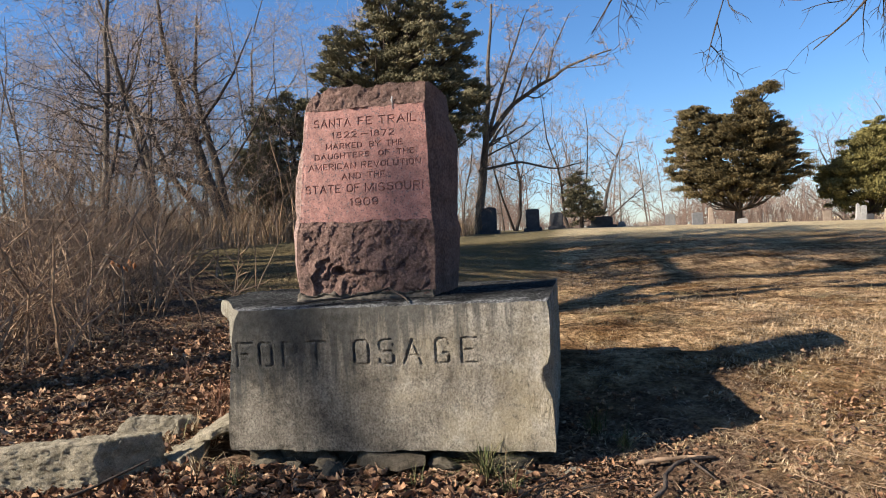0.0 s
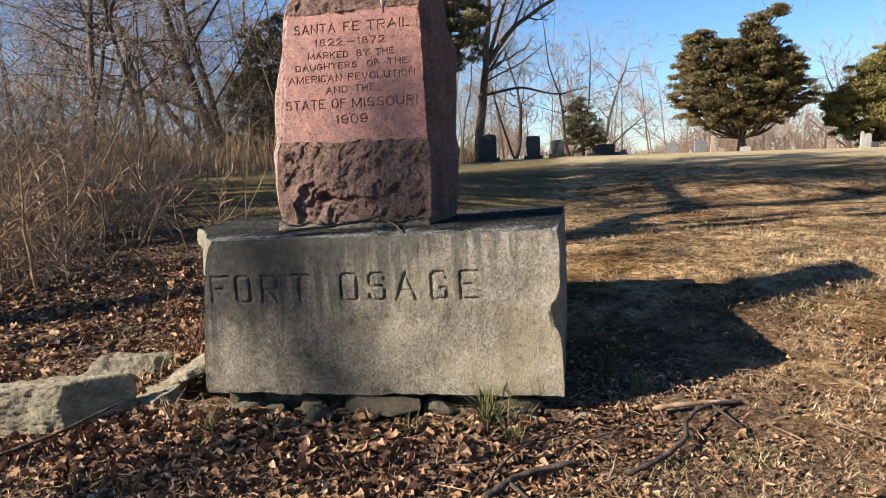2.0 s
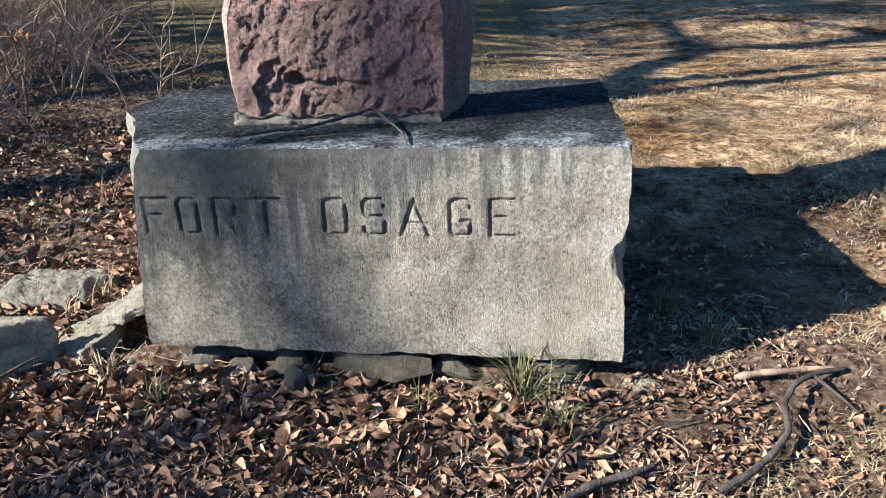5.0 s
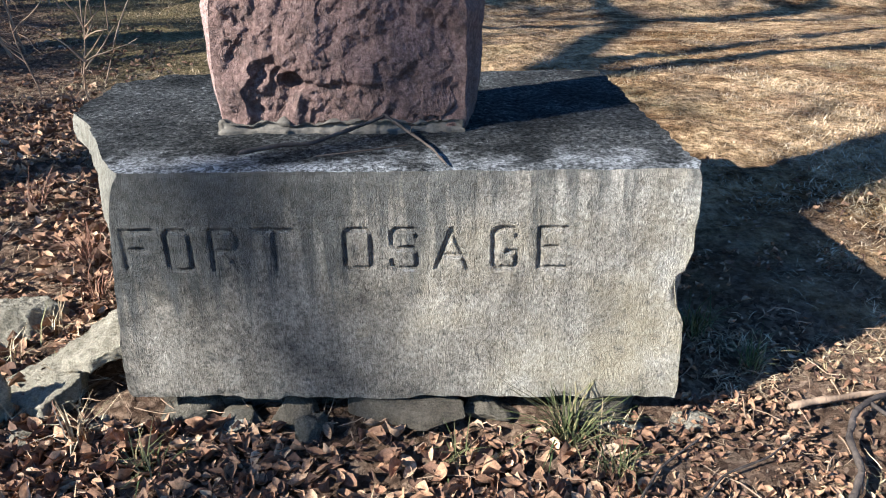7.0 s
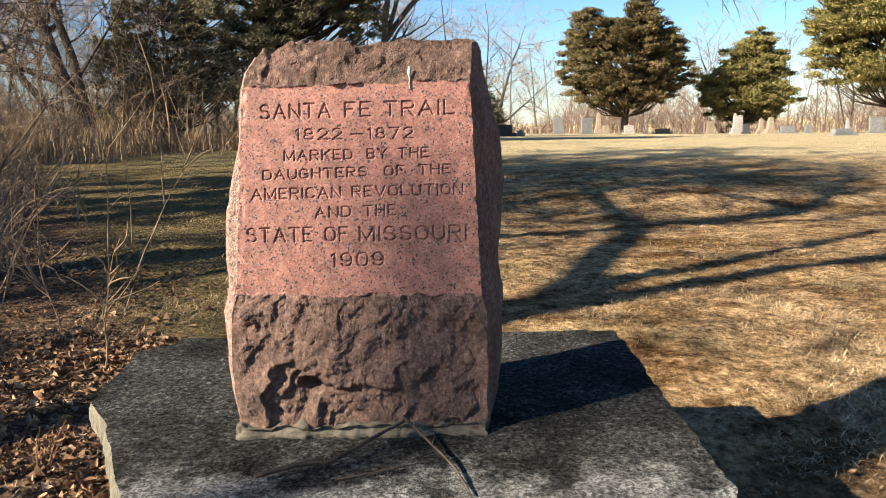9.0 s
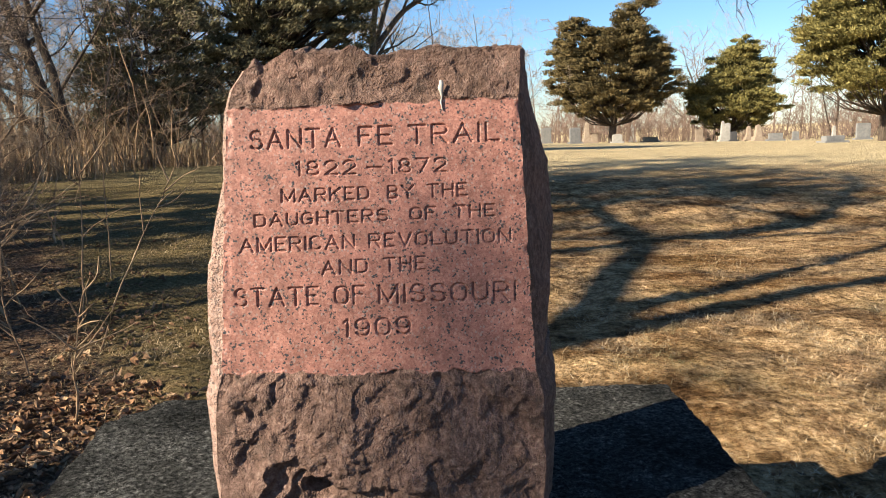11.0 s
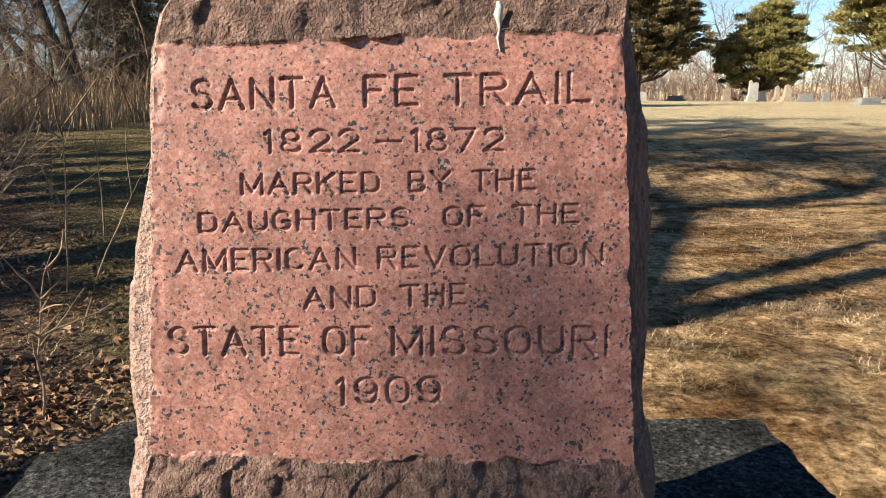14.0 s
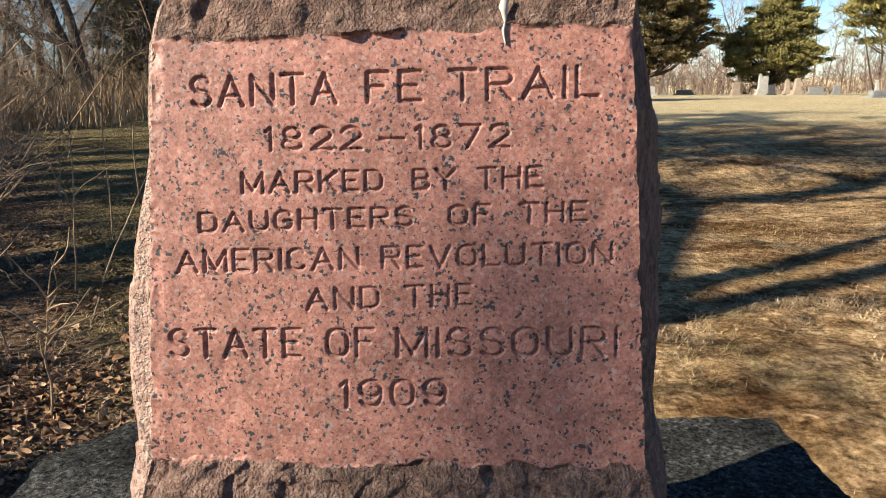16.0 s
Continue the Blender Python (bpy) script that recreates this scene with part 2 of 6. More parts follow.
def ground_cover():
    n = Nodes("ground", 1.0, 0.02)
    straw = n.ramp(n.noise(26, 8, 0.78), (0.32, (0.13, 0.088, 0.055)), (0.42, (0.38, 0.275, 0.168)), (0.53, (0.63, 0.488, 0.325)), (0.66, (0.82, 0.69, 0.51)))
    green = n.ramp(n.noise(1.1, 4, 0.6), (0.54, 0.0), (0.70, 0.42))
    straw = n.mix(green, straw, n.ramp(n.noise(30, 6, 0.7), (0.3, (0.10, 0.10, 0.035)), (0.7, (0.27, 0.25, 0.10))))
    red = n.ramp(n.noise(1.9, 8, 0.78), (0.47, 0.0), (0.60, 0.75))
    straw = n.mix(red, straw, n.ramp(n.noise(40, 6, 0.75), (0.32, (0.10, 0.064, 0.040)), (0.68, (0.44, 0.295, 0.19))))
    straw = n.mix(1.0, straw, n.ramp(n.noise(9, 8, 0.85), (0.38, 0.42), (0.50, 1.04), (0.62, 1.45)), "MULTIPLY")
    litter = n.ramp(n.cells(17, "Color"), (0.10, (0.085, 0.054, 0.036)), (0.45, (0.18, 0.112, 0.070)), (0.75, (0.30, 0.192, 0.120)), (0.95, (0.44, 0.31, 0.205)))
    litter = n.mix(0.55, litter, n.ramp(n.cells(62, "Color"), (0.10, (0.06, 0.040, 0.028)), (0.5, (0.20, 0.128, 0.084)), (0.9, (0.46, 0.33, 0.225))))
    litter = n.mix(1.0, litter, n.ramp(n.noise(38, 5, 0.75), (0.3, 0.50), (0.7, 1.6)), "MULTIPLY")
    straw = n.mix(1.0, straw, n.ramp(n.noise(4.5, 3, 0.55), (0.36, (0.62, 0.55, 0.455)), (0.50, (0.98, 0.90, 0.775)), (0.64, (1.18, 1.09, 0.96))), "MULTIPLY")
    worn = n.ramp(n.noise(0.9, 6, 0.72, n.stretch(0.7, 1.3, 1.0)), (0.40, (0.48, 0.385, 0.29)), (0.52, (1.0, 0.94, 0.86)), (0.62, (1.12, 1.06, 0.98)))
    straw = n.mix(1.0, straw, worn, "MULTIPLY")
    # sunlit brightness of the open crest, put into the pale grass colour
    sunlit_crest = n.ramp(n.math("ADD", n.math("MULTIPLY", n.axis(1), 0.05), n.math("MULTIPLY", n.noise(0.6, 4, 0.6), 0.3)), (0.78, 0.0), (1.0, 0.75))
    straw = n.mix(sunlit_crest, straw, n.ramp(n.noise(14, 6, 0.75), (0.36, (0.55, 0.43, 0.235)), (0.62, (0.98, 0.83, 0.52))))
    # olive grass on the wood's side, with the shade there painted into its colour
    olive = n.math("MULTIPLY", n.math("MINIMUM", n.math("SUBTRACT", n.math("MULTIPLY", n.axis(1), 0.5), 1.0), n.math("SUBTRACT", 0.6, n.axis(0))), 0.9)
    olive = n.ramp(n.math("ADD", olive, n.math("SUBTRACT", n.noise(2.3, 5, 0.7), 0.5)), (0.0, 0.0), (0.45, 0.8))
    straw = n.mix(olive, straw, n.ramp(n.noise(24, 7, 0.8), (0.34, (0.055, 0.046, 0.020)), (0.52, (0.20, 0.165, 0.078)), (0.68, (0.42, 0.33, 0.185))))
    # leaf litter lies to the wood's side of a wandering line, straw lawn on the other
    line = n.math("SUBTRACT", n.math("ADD", n.math("MULTIPLY", n.axis(1), 0.50), n.math("MULTIPLY", n.axis(0), -1.0)), -0.35)
    front = n.math("SUBTRACT", 2.35, n.math("ADD", n.axis(0), n.math("MULTIPLY", n.axis(1), 0.35)))
    west = n.math("SUBTRACT", n.math("MULTIPLY", n.axis(0), -1.0), n.math("MULTIPLY", n.axis(1), 0.62))
    west = n.math("ADD", west, 0.35)
    near = n.math("MULTIPLY", n.math("SUBTRACT", 1.45, n.axis(1)), 1.0)
    near = n.math("MINIMUM", near, front)
    side = n.math("ADD", n.math("MAXIMUM", west, near), n.math("MULTIPLY", n.math("SUBTRACT", n.noise(1.3, 5, 0.65), 0.5), 2.6))
    col = n.mix(n.ramp(side, (0.15, 0.0), (0.75, 1.0)), straw, litter)
    return n.done(col, n.math("ADD", n.math("ADD", n.noise(60, 8, 0.8), n.cells(24, "Distance")), n.noise(9, 6, 0.75)), 1.0, 0.05)


def dry_leaf(name, *stops):
    n = Nodes(name, 0.85, 0.15)
    col = n.ramp(n.island(), *stops)
    col = n.mix(1.0, col, n.ramp(n.noise(75, 4, 0.7), (0.34, 0.50), (0.50, 0.92), (0.66, 1.28)), "MULTIPLY")
    col = n.mix(n.ramp(n.noise(22, 3), (0.50, 0.0), (0.66, 0.5)), col, (0.12, 0.075, 0.05))
    return n.done(col, n.noise(180, 3, 0.7), 0.7, 0.004, weathered=0.88)


def turf_blades():
    n = Nodes("dry_turf_blades", 0.8, 0.25)
    col = n.ramp(n.island(), (0.0, (0.19, 0.122, 0.062)), (0.35, (0.45, 0.315, 0.168)), (0.7, (0.58, 0.43, 0.255)), (1.0, (0.70, 0.56, 0.37)))
    red = n.ramp(n.noise(1.9, 8, 0.78), (0.47, 0.0), (0.60, 0.7))
    col = n.mix(red, col, (0.30, 0.185, 0.11))
    green = n.ramp(n.noise(1.1, 4, 0.6), (0.52, 0.0), (0.68, 0.6))
    col = n.mix(green, col, (0.19, 0.185, 0.065))
    col = n.mix(1.0, col, n.ramp(n.noise(9, 8, 0.85), (0.42, 0.35), (0.50, 1.0), (0.58, 1.4)), "MULTIPLY")
    col = n.mix(1.0, col, n.ramp(n.noise(4.5, 3, 0.55), (0.36, 0.8), (0.50, 1.0), (0.64, 1.15)), "MULTIPLY")
    return n.done(col)


def needles(name, dark, mid, light):
    n = Nodes(name, 0.85, 0.15)
    col = n.ramp(n.math("ADD", n.math("MULTIPLY", n.island(), 0.35), n.math("MULTIPLY", n.noise(1.6, 3), 0.65)), (0.25, dark), (0.5, mid), (0.75, light))
    return n.done(col, weathered=0.8)


def bark(name, dark, light, scale=16.0):
    n = Nodes(name, 0.95, 0.15).local()
    col = n.ramp(n.noise(scale, 6, 0.7, n.stretch(1, 1, 0.25)), (0.3, dark), (0.7, light))
    return n.done(col, n.noise(scale * 1.6, 5, 0.7, n.stretch(1, 1, 0.2)), 0.8, 0.03)


def plain_stone(name, a, b, scale=6.0):
    n = Nodes(name, 0.8, 0.3)
    col = n.ramp(n.noise(scale, 5, 0.65), (0.3, a), (0.7, b))
    return n.done(col, n.noise(40, 4), 0.3, 0.01)


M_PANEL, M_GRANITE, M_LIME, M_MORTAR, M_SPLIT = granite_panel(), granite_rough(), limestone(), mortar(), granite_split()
M_RUBBLE = broken_stone("rubble_stone", (0.070, 0.057, 0.040), (0.185, 0.155, 0.112))
M_SPLITLIME = broken_stone("split_limestone", (0.21, 0.188, 0.142), (0.44, 0.40, 0.31))
M_CONCRETE = broken_stone("old_limestone_rubble", (0.17, 0.145, 0.096), (0.50, 0.435, 0.315))
M_GROUND = ground_cover()
M_LEAF = dry_leaf("fallen_leaf", (0.0, (0.085, 0.050, 0.034)), (0.30, (0.195, 0.105, 0.060)), (0.6, (0.33, 0.182, 0.098)), (0.88, (0.42, 0.262, 0.150)), (1.0, (0.54, 0.38, 0.235)))
M_STRAW = dry_leaf("dry_grass", (0.0, (0.22, 0.15, 0.08)), (0.35, (0.44, 0.33, 0.19)), (0.7, (0.58, 0.46, 0.28)), (0.9, (0.68, 0.57, 0.39)), (1.0, (0.22, 0.21, 0.08)))
M_TURF = turf_blades()
M_ORANGE = dry_leaf("orange_dead_leaf", (0.0, (0.34, 0.13, 0.05)), (1.0, (0.46, 0.20, 0.08)))
M_RUST = dry_leaf("rusty_weed", (0.0, (0.16, 0.075, 0.045)), (0.6, (0.30, 0.155, 0.095)), (1.0, (0.42, 0.27, 0.17)))
M_SEDGE = dry_leaf("sedge", (0.0, (0.045, 0.060, 0.020)), (0.5, (0.105, 0.115, 0.040)), (1.0, (0.27, 0.22, 0.10)))
M_TALL = dry_leaf("tall_dead_grass", (0.0, (0.25, 0.16, 0.09)), (0.5, (0.42, 0.29, 0.17)), (1.0, (0.58, 0.43, 0.27)))
M_BARK = bark("dark_bark", (0.040, 0.031, 0.025), (0.15, 0.117, 0.092))
M_BARK_GREY = bark("grey_bark", (0.070, 0.057, 0.046), (0.23, 0.19, 0.152))
M_TWIG = bark("twigs", (0.28, 0.205, 0.15), (0.72, 0.56, 0.425), 5)
M_BRUSH = bark("brush_stems", (0.085, 0.054, 0.035), (0.66, 0.45, 0.28), 5)
M_FARWOOD = bark("far_wood", (0.18, 0.122, 0.096), (0.35, 0.255, 0.20), 2)
M_CEDAR = needles("cedar_bronze", (0.060, 0.050, 0.023), (0.130, 0.102, 0.045), (0.23, 0.168, 0.078))
M_CEDAR_GREEN = needles("cedar_green", (0.085, 0.080, 0.029), (0.190, 0.166, 0.056), (0.33, 0.275, 0.102))
M_CEDAR_DARK = needles("cedar_dark", (0.072, 0.069, 0.038), (0.165, 0.148, 0.082), (0.30, 0.248, 0.145))
M_DARKSTONE = plain_stone("dark_granite", (0.055, 0.055, 0.06), (0.10, 0.10, 0.105))
M_GREYSTONE = plain_stone("grey_granite", (0.20, 0.20, 0.20), (0.32, 0.32, 0.31))
M_MARBLE = plain_stone("white_marble", (0.34, 0.325, 0.295), (0.54, 0.52, 0.475))
M_TANSTONE = plain_stone("tan_sandstone", (0.30, 0.23, 0.17), (0.46, 0.37, 0.28))
M_DROPPING = plain_stone("white_streak", (0.42, 0.40, 0.36), (0.62, 0.60, 0.55))


# ---------------------------------------------------------------- arithmetic
def hashed(ix, iy, iz, seed):
    h = (ix.astype(np.int64) * 73856093) ^ (iy.astype(np.int64) * 19349663) ^ (iz.astype(np.int64) * 83492791) ^ (seed * 2654435761)
    h &= 0xFFFFFFFF
    h = ((h ^ (h >> 15)) * 0x2C1B3C6D) & 0xFFFFFFFF
    h = ((h ^ (h >> 12)) * 0x297A2D39) & 0xFFFFFFFF
    return ((h ^ (h >> 15)) & 0xFFFFFF) / float(0x1000000)


def vnoise(p, seed=1):
    i = np.floor(p).astype(np.int64)
    f = p - i
    f = f * f * (3 - 2 * f)
    out = 0.0
    for dx in (0, 1):
        for dy in (0, 1):
            for dz in (0, 1):
                w = (f[:, 0] if dx else 1 - f[:, 0]) * (f[:, 1] if dy else 1 - f[:, 1]) * (f[:, 2] if dz else 1 - f[:, 2])
                out = out + w * hashed(i[:, 0] + dx, i[:, 1] + dy, i[:, 2] + dz, seed)
    return out * 2 - 1


def fbm(p, octaves=4, seed=1):
    out, amp = 0.0, 1.0
    for k in range(octaves):
        out = out + amp * vnoise(p * 2 ** k, seed + k)
        amp *= 0.5
    return out


def facets(p, cell, seed, sharp=11.0):
    """Heights of a surface broken into tilted flats about one cell wide that meet in narrow creases, roughly -1 to 1."""
    q = p / cell + 0.45 * np.stack([vnoise(p * 1.4 / cell, seed + 20 + k) for k in range(3)], 1)
    base = np.floor(q).astype(np.int64)
    total, weight = np.zeros(len(p)), np.full(len(p), 1e-9)
    for dx in (-1, 0, 1):
        for dy in (-1, 0, 1):
            for dz in (-1, 0, 1):
                c = base + (dx, dy, dz)
                jit = np.stack([hashed(c[:, 0], c[:, 1], c[:, 2], seed + s) for s in (1, 2, 3)], 1)
                off = q - (c + jit)
                w = np.exp(-sharp * (off ** 2).sum(1))
                tilt = np.stack([hashed(c[:, 0], c[:, 1], c[:, 2], seed + s) for s in (4, 5, 6)], 1) * 2 - 1
                total += w * ((hashed(c[:, 0], c[:, 1], c[:, 2], seed + 7) * 2 - 1) * 0.7 + (off * tilt).sum(1) * 0.9)
                weight += w
    return total / weight


def mesh_np(name, v, f, material=None, smooth=False):
    me = bpy.data.meshes.new(name)
    v, f = np.asarray(v, np.float32), np.asarray(f, np.int32)
    n, k = f.shape
    me.vertices.add(len(v))
    me.vertices.foreach_set("co", v.ravel())
    me.loops.add(n * k)
    me.loops.foreach_set("vertex_index", f.ravel())
    me.polygons.add(n)
    me.polygons.foreach_set("loop_start", np.arange(0, n * k, k, dtype=np.int32))
    me.polygons.foreach_set("use_smooth", np.full(n, smooth))
    me.update(calc_edges=True)
    if material:
        me.materials.append(material)
    return me


def part(name, bm, material, parent, label=""):
    """One mesh object under a thing or under a part; bm: a bmesh or a mesh."""
    if isinstance(bm, bmesh.types.BMesh):
        me = bpy.data.meshes.new(name)
        bm.to_mesh(me)
        bm.free()
    else:
        me = bm
    if not me.materials:
        me.materials.append(material)
    ob = new(name, me)
    ob.parent = parent
    return tagged(ob, label)


def thing(name, m, label, category, group="", kind=""):
    ob = new(name)
    ob.matrix_world = m
    ob.empty_display_size = 0.1
    return tagged(ob, label, category, group, kind)


RISE_Y = np.array([-2000, -12.6, -.6, 0, .55, 1.1, 2.0, 3.5, 5.5, 7.0, 8.5, 9.5, 11.2, 13.0, 15.3, 18, 22, 27, 36, 52, 66, 78, 92, 110, 2000])
RISE_Z = np.array([-1.05, -1.05, -.214, -.10, .0, .09, .18, .27, .27, .21, .15, .17, .44, .63, .78, .88, .96, 1.02, 1.00, .86, .68, .58, .42, .34, .34])
EVEN_Y = np.arange(-14, 130, .1)
EVEN_Z = np.convolve(np.pad(np.interp(EVEN_Y, RISE_Y, RISE_Z), 7, "edge"), np.hanning(17)[1:-1] / np.hanning(17).sum(), "valid")


def ground_z(x, y):
    """The lay of the land: a swale behind the monument, then a bank up to the cemetery lawn; the wood's side rises evenly."""
    x, y = np.asarray(x, float), np.asarray(y, float)
    lawn_side = np.interp(y, EVEN_Y, EVEN_Z)
    front = 0.19 * np.maximum(np.minimum(y, 0), -0.6) + 0.07 * np.clip(y + 0.6, -12, 0)
    wood_side = -0.10 + 1.12 * (1 - np.exp(-np.maximum(y, 0) / 11.5)) + front
    w = np.clip((x + 2.2) / 3.2, 0, 1)
    w = w * w * (3 - 2 * w)
    side = -0.022 * np.clip(x, -40, 40) * np.clip(y / 10, 0, 1)
    dip = -0.035 * np.clip((-0.9 - x) / 0.5, 0, 1) * np.clip(1 - np.abs(y) / 0.8, 0, 1)
    return wood_side + (lawn_side - wood_side) * w + side + dip


def gz(x, y):
    return float(ground_z(x, y))


def tube(path, radii, sides=5, cap=True):
    """Vertices and quads of a round bar along a path."""
    p = np.asarray(path, float)
    r = np.asarray(radii, float) * np.ones(len(p))
    d = np.gradient(p, axis=0)
    d /= np.linalg.norm(d, axis=1, keepdims=True) + 1e-9
    ref = np.where(np.abs(d[:, 2:3]) < 0.9, [[0, 0, 1.0]], [[1.0, 0, 0]])
    a = np.cross(d, ref)
    a /= np.linalg.norm(a, axis=1, keepdims=True) + 1e-9
    b = np.cross(d, a)
    ang = np.arange(sides) * 2 * np.pi / sides
    v = p[:, None] + r[:, None, None] * (np.cos(ang)[None, :, None] * a[:, None] + np.sin(ang)[None, :, None] * b[:, None])
    i = np.arange(len(p) - 1)[:, None] * sides
    j = np.arange(sides)[None]
    k = (j + 1) % sides
    f = np.stack([i + j, i + k, i + sides + k, i + sides + j], -1).reshape(-1, 4)
    return v.reshape(-1, 3), f


def join(pieces):
    vs, fs, n = [], [], 0
    for v, f in pieces:
        vs.append(v)
        fs.append(np.asarray(f) + n)
        n += len(v)
    return np.concatenate(vs), np.concatenate(fs)


# ---------------------------------------------------------------- ground
def spaced(lo, a, b, hi, step, grow=1.12):
    mid = list(np.arange(a, b, step))
    out, s = [], step
    x = b
    while x < hi:
        out.append(x)
        s *= grow
        x += s
    out.append(hi)
    back, s, x = [], step, a
    while x > lo:
        s *= grow
        x -= s
        back.append(max(x, lo))
    return np.array(sorted(set(back)) + mid + out)


def build_ground():
    xs, ys = spaced(-900, -3.5, 4.5, 900, 0.055, 1.10), spaced(-900, -2.6, 6.0, 1500, 0.055, 1.10)
    gx, gy = np.meshgrid(xs, ys)
    x, y = gx.ravel(), gy.ravel()
    p = np.stack([x, y, 0 * x], 1)
    fade = 1 / (1 + (np.hypot(x, y) / 14) ** 2)
    z = ground_z(x, y) + 0.020 * fbm(p * 1.3, 3, 11) * np.clip(fade * 1.4, 0, 1) + 0.018 * fbm(p * 6, 3, 23) * fade
    nx = len(xs)
    i = np.arange(len(ys) - 1)[:, None] * nx + np.arange(nx - 1)[None]
    f = np.stack([i, i + 1, i + nx + 1, i + nx], -1).reshape(-1, 4)
    ob = new("ground", mesh_np("ground", np.stack([x, y, z], 1), f, M_GROUND, True))
    return tagged(ob, "straw-coloured winter lawn and brown leaf litter rising to a crest", "ground", kind="structure")


build_ground()


# ---------------------------------------------------------------- the monument
def shell(us, vs, ws, warp, skip=()):
    """A box of fine sheets: faces by name, each as vertices, quads and parameters, warped from the unit cube."""
    out = {}
    spans = {"front": (us, ws, lambda a, c: (a, 0 * a, c)), "back": (us[::-1], ws, lambda a, c: (a, 0 * a + 1, c)),
             "left": (vs[::-1], ws, lambda b, c: (0 * b, b, c)), "right": (vs, ws, lambda b, c: (0 * b + 1, b, c)),
             "top": (us, vs, lambda a, b: (a, b, 0 * a + 1)), "bottom": (us, vs[::-1], lambda a, b: (a, b, 0 * a))}
    for name, (s, t, to) in spans.items():
        if name in skip:
            continue
        if name in ("back", "bottom"):
            s, t = s[np.r_[0:len(s) - 1:9, len(s) - 1]], t[np.r_[0:len(t) - 1:9, len(t) - 1]]
        gs, gt = np.meshgrid(s, t)
        q = np.stack([k.ravel() for k in to(gs, gt)], 1)
        n = len(s)
        i = np.arange(len(t) - 1)[:, None] * n + np.arange(n - 1)[None]
        f = np.stack([i, i + 1, i + n + 1, i + n], -1).reshape(-1, 4)
        out[name] = (warp(q), f, q)
    return out


def outward(q, power=8):
    """Smooth outward direction on the unit cube."""
    c = (q * 2 - 1) * (1, 1, 1)
    o = np.sign(c) * np.abs(c) ** power
    return o / (np.linalg.norm(o, axis=1, keepdims=True) + 1e-9)


def segment_distance(px, pz, segs):
    """Distance of points to the nearest of some segments (x0, z0, x1, z1)."""
    best = np.full(len(px), 1e9)
    for x0, z0, x1, z1 in segs:
        dx, dz = x1 - x0, z1 - z0
        t = np.clip(((px - x0) * dx + (pz - z0) * dz) / (dx * dx + dz * dz + 1e-12), 0, 1)
        best = np.minimum(best, np.hypot(px - x0 - t * dx, pz - z0 - t * dz))
    return best


# letters of the plinth, as strokes on a unit square (chamfered block capitals)
def arc(cx, cz, rx, rz, a0, a1, n=7):
    """Chords of an ellipse's arc, in degrees from a0 to a1."""
    a = np.radians(np.linspace(a0, a1, n + 1))
    x, z = cx + rx * np.cos(a), cz + rz * np.sin(a)
    return [(x[k], z[k], x[k + 1], z[k + 1]) for k in range(n)]


STROKES = {
    "F": [(0, 0, 0, 1), (0, 1, 1, 1), (0, .52, .62, .52)],
    "O": [(.16, 0, .84, 0), (.84, 0, 1, .1), (1, .1, 1, .9), (1, .9, .84, 1), (.84, 1, .16, 1), (.16, 1, 0, .9), (0, .9, 0, .1), (0, .1, .16, 0)],
    "R": [(0, 0, 0, 1), (0, 1, .78, 1), (.78, 1, .95, .9), (.95, .9, .95, .6), (.95, .6, .78, .48), (.78, .48, 0, .48), (.5, .48, 1, 0)],
    "T": [(0, 1, 1, 1), (.5, 0, .5, 1)],
    "S": [(0, .2, 0, .1), (0, .1, .16, 0), (.16, 0, .84, 0), (.84, 0, 1, .1), (1, .1, 1, .42), (1, .42, .84, .52), (.84, .52, .16, .52), (.16, .52, 0, .62), (0, .62, 0, .9), (0, .9, .16, 1), (.16, 1, .84, 1), (.84, 1, 1, .9), (1, .9, 1, .82)],
    "A": [(0, 0, .5, 1), (.5, 1, 1, 0), (.2, .34, .8, .34)],
    "G": [(1, .8, 1, .9), (1, .9, .84, 1), (.84, 1, .16, 1), (.16, 1, 0, .9), (0, .9, 0, .1), (0, .1, .16, 0), (.16, 0, .84, 0), (.84, 0, 1, .1), (1, .1, 1, .42), (1, .42, .6, .42)],
    "E": [(0, 0, 0, 1), (0, 1, 1, 1), (0, 0, 1, 0), (0, .52, .7, .52)],
}
ROUND = arc(.5, .69, .5, .31, 0, 180, 8) + [(0, .69, 0, .31)] + arc(.5, .31, .5, .31, 180, 360, 8) + [(1, .31, 1, .69)]
CURL = arc(.5, .74, .48, .26, 25, 180, 8) + arc(.5, .74, .48, .24, 180, 270, 5) + arc(.5, .26, .5, .24, 90, 0, 5) + arc(.5, .26, .5, .26, 0, -155, 8)
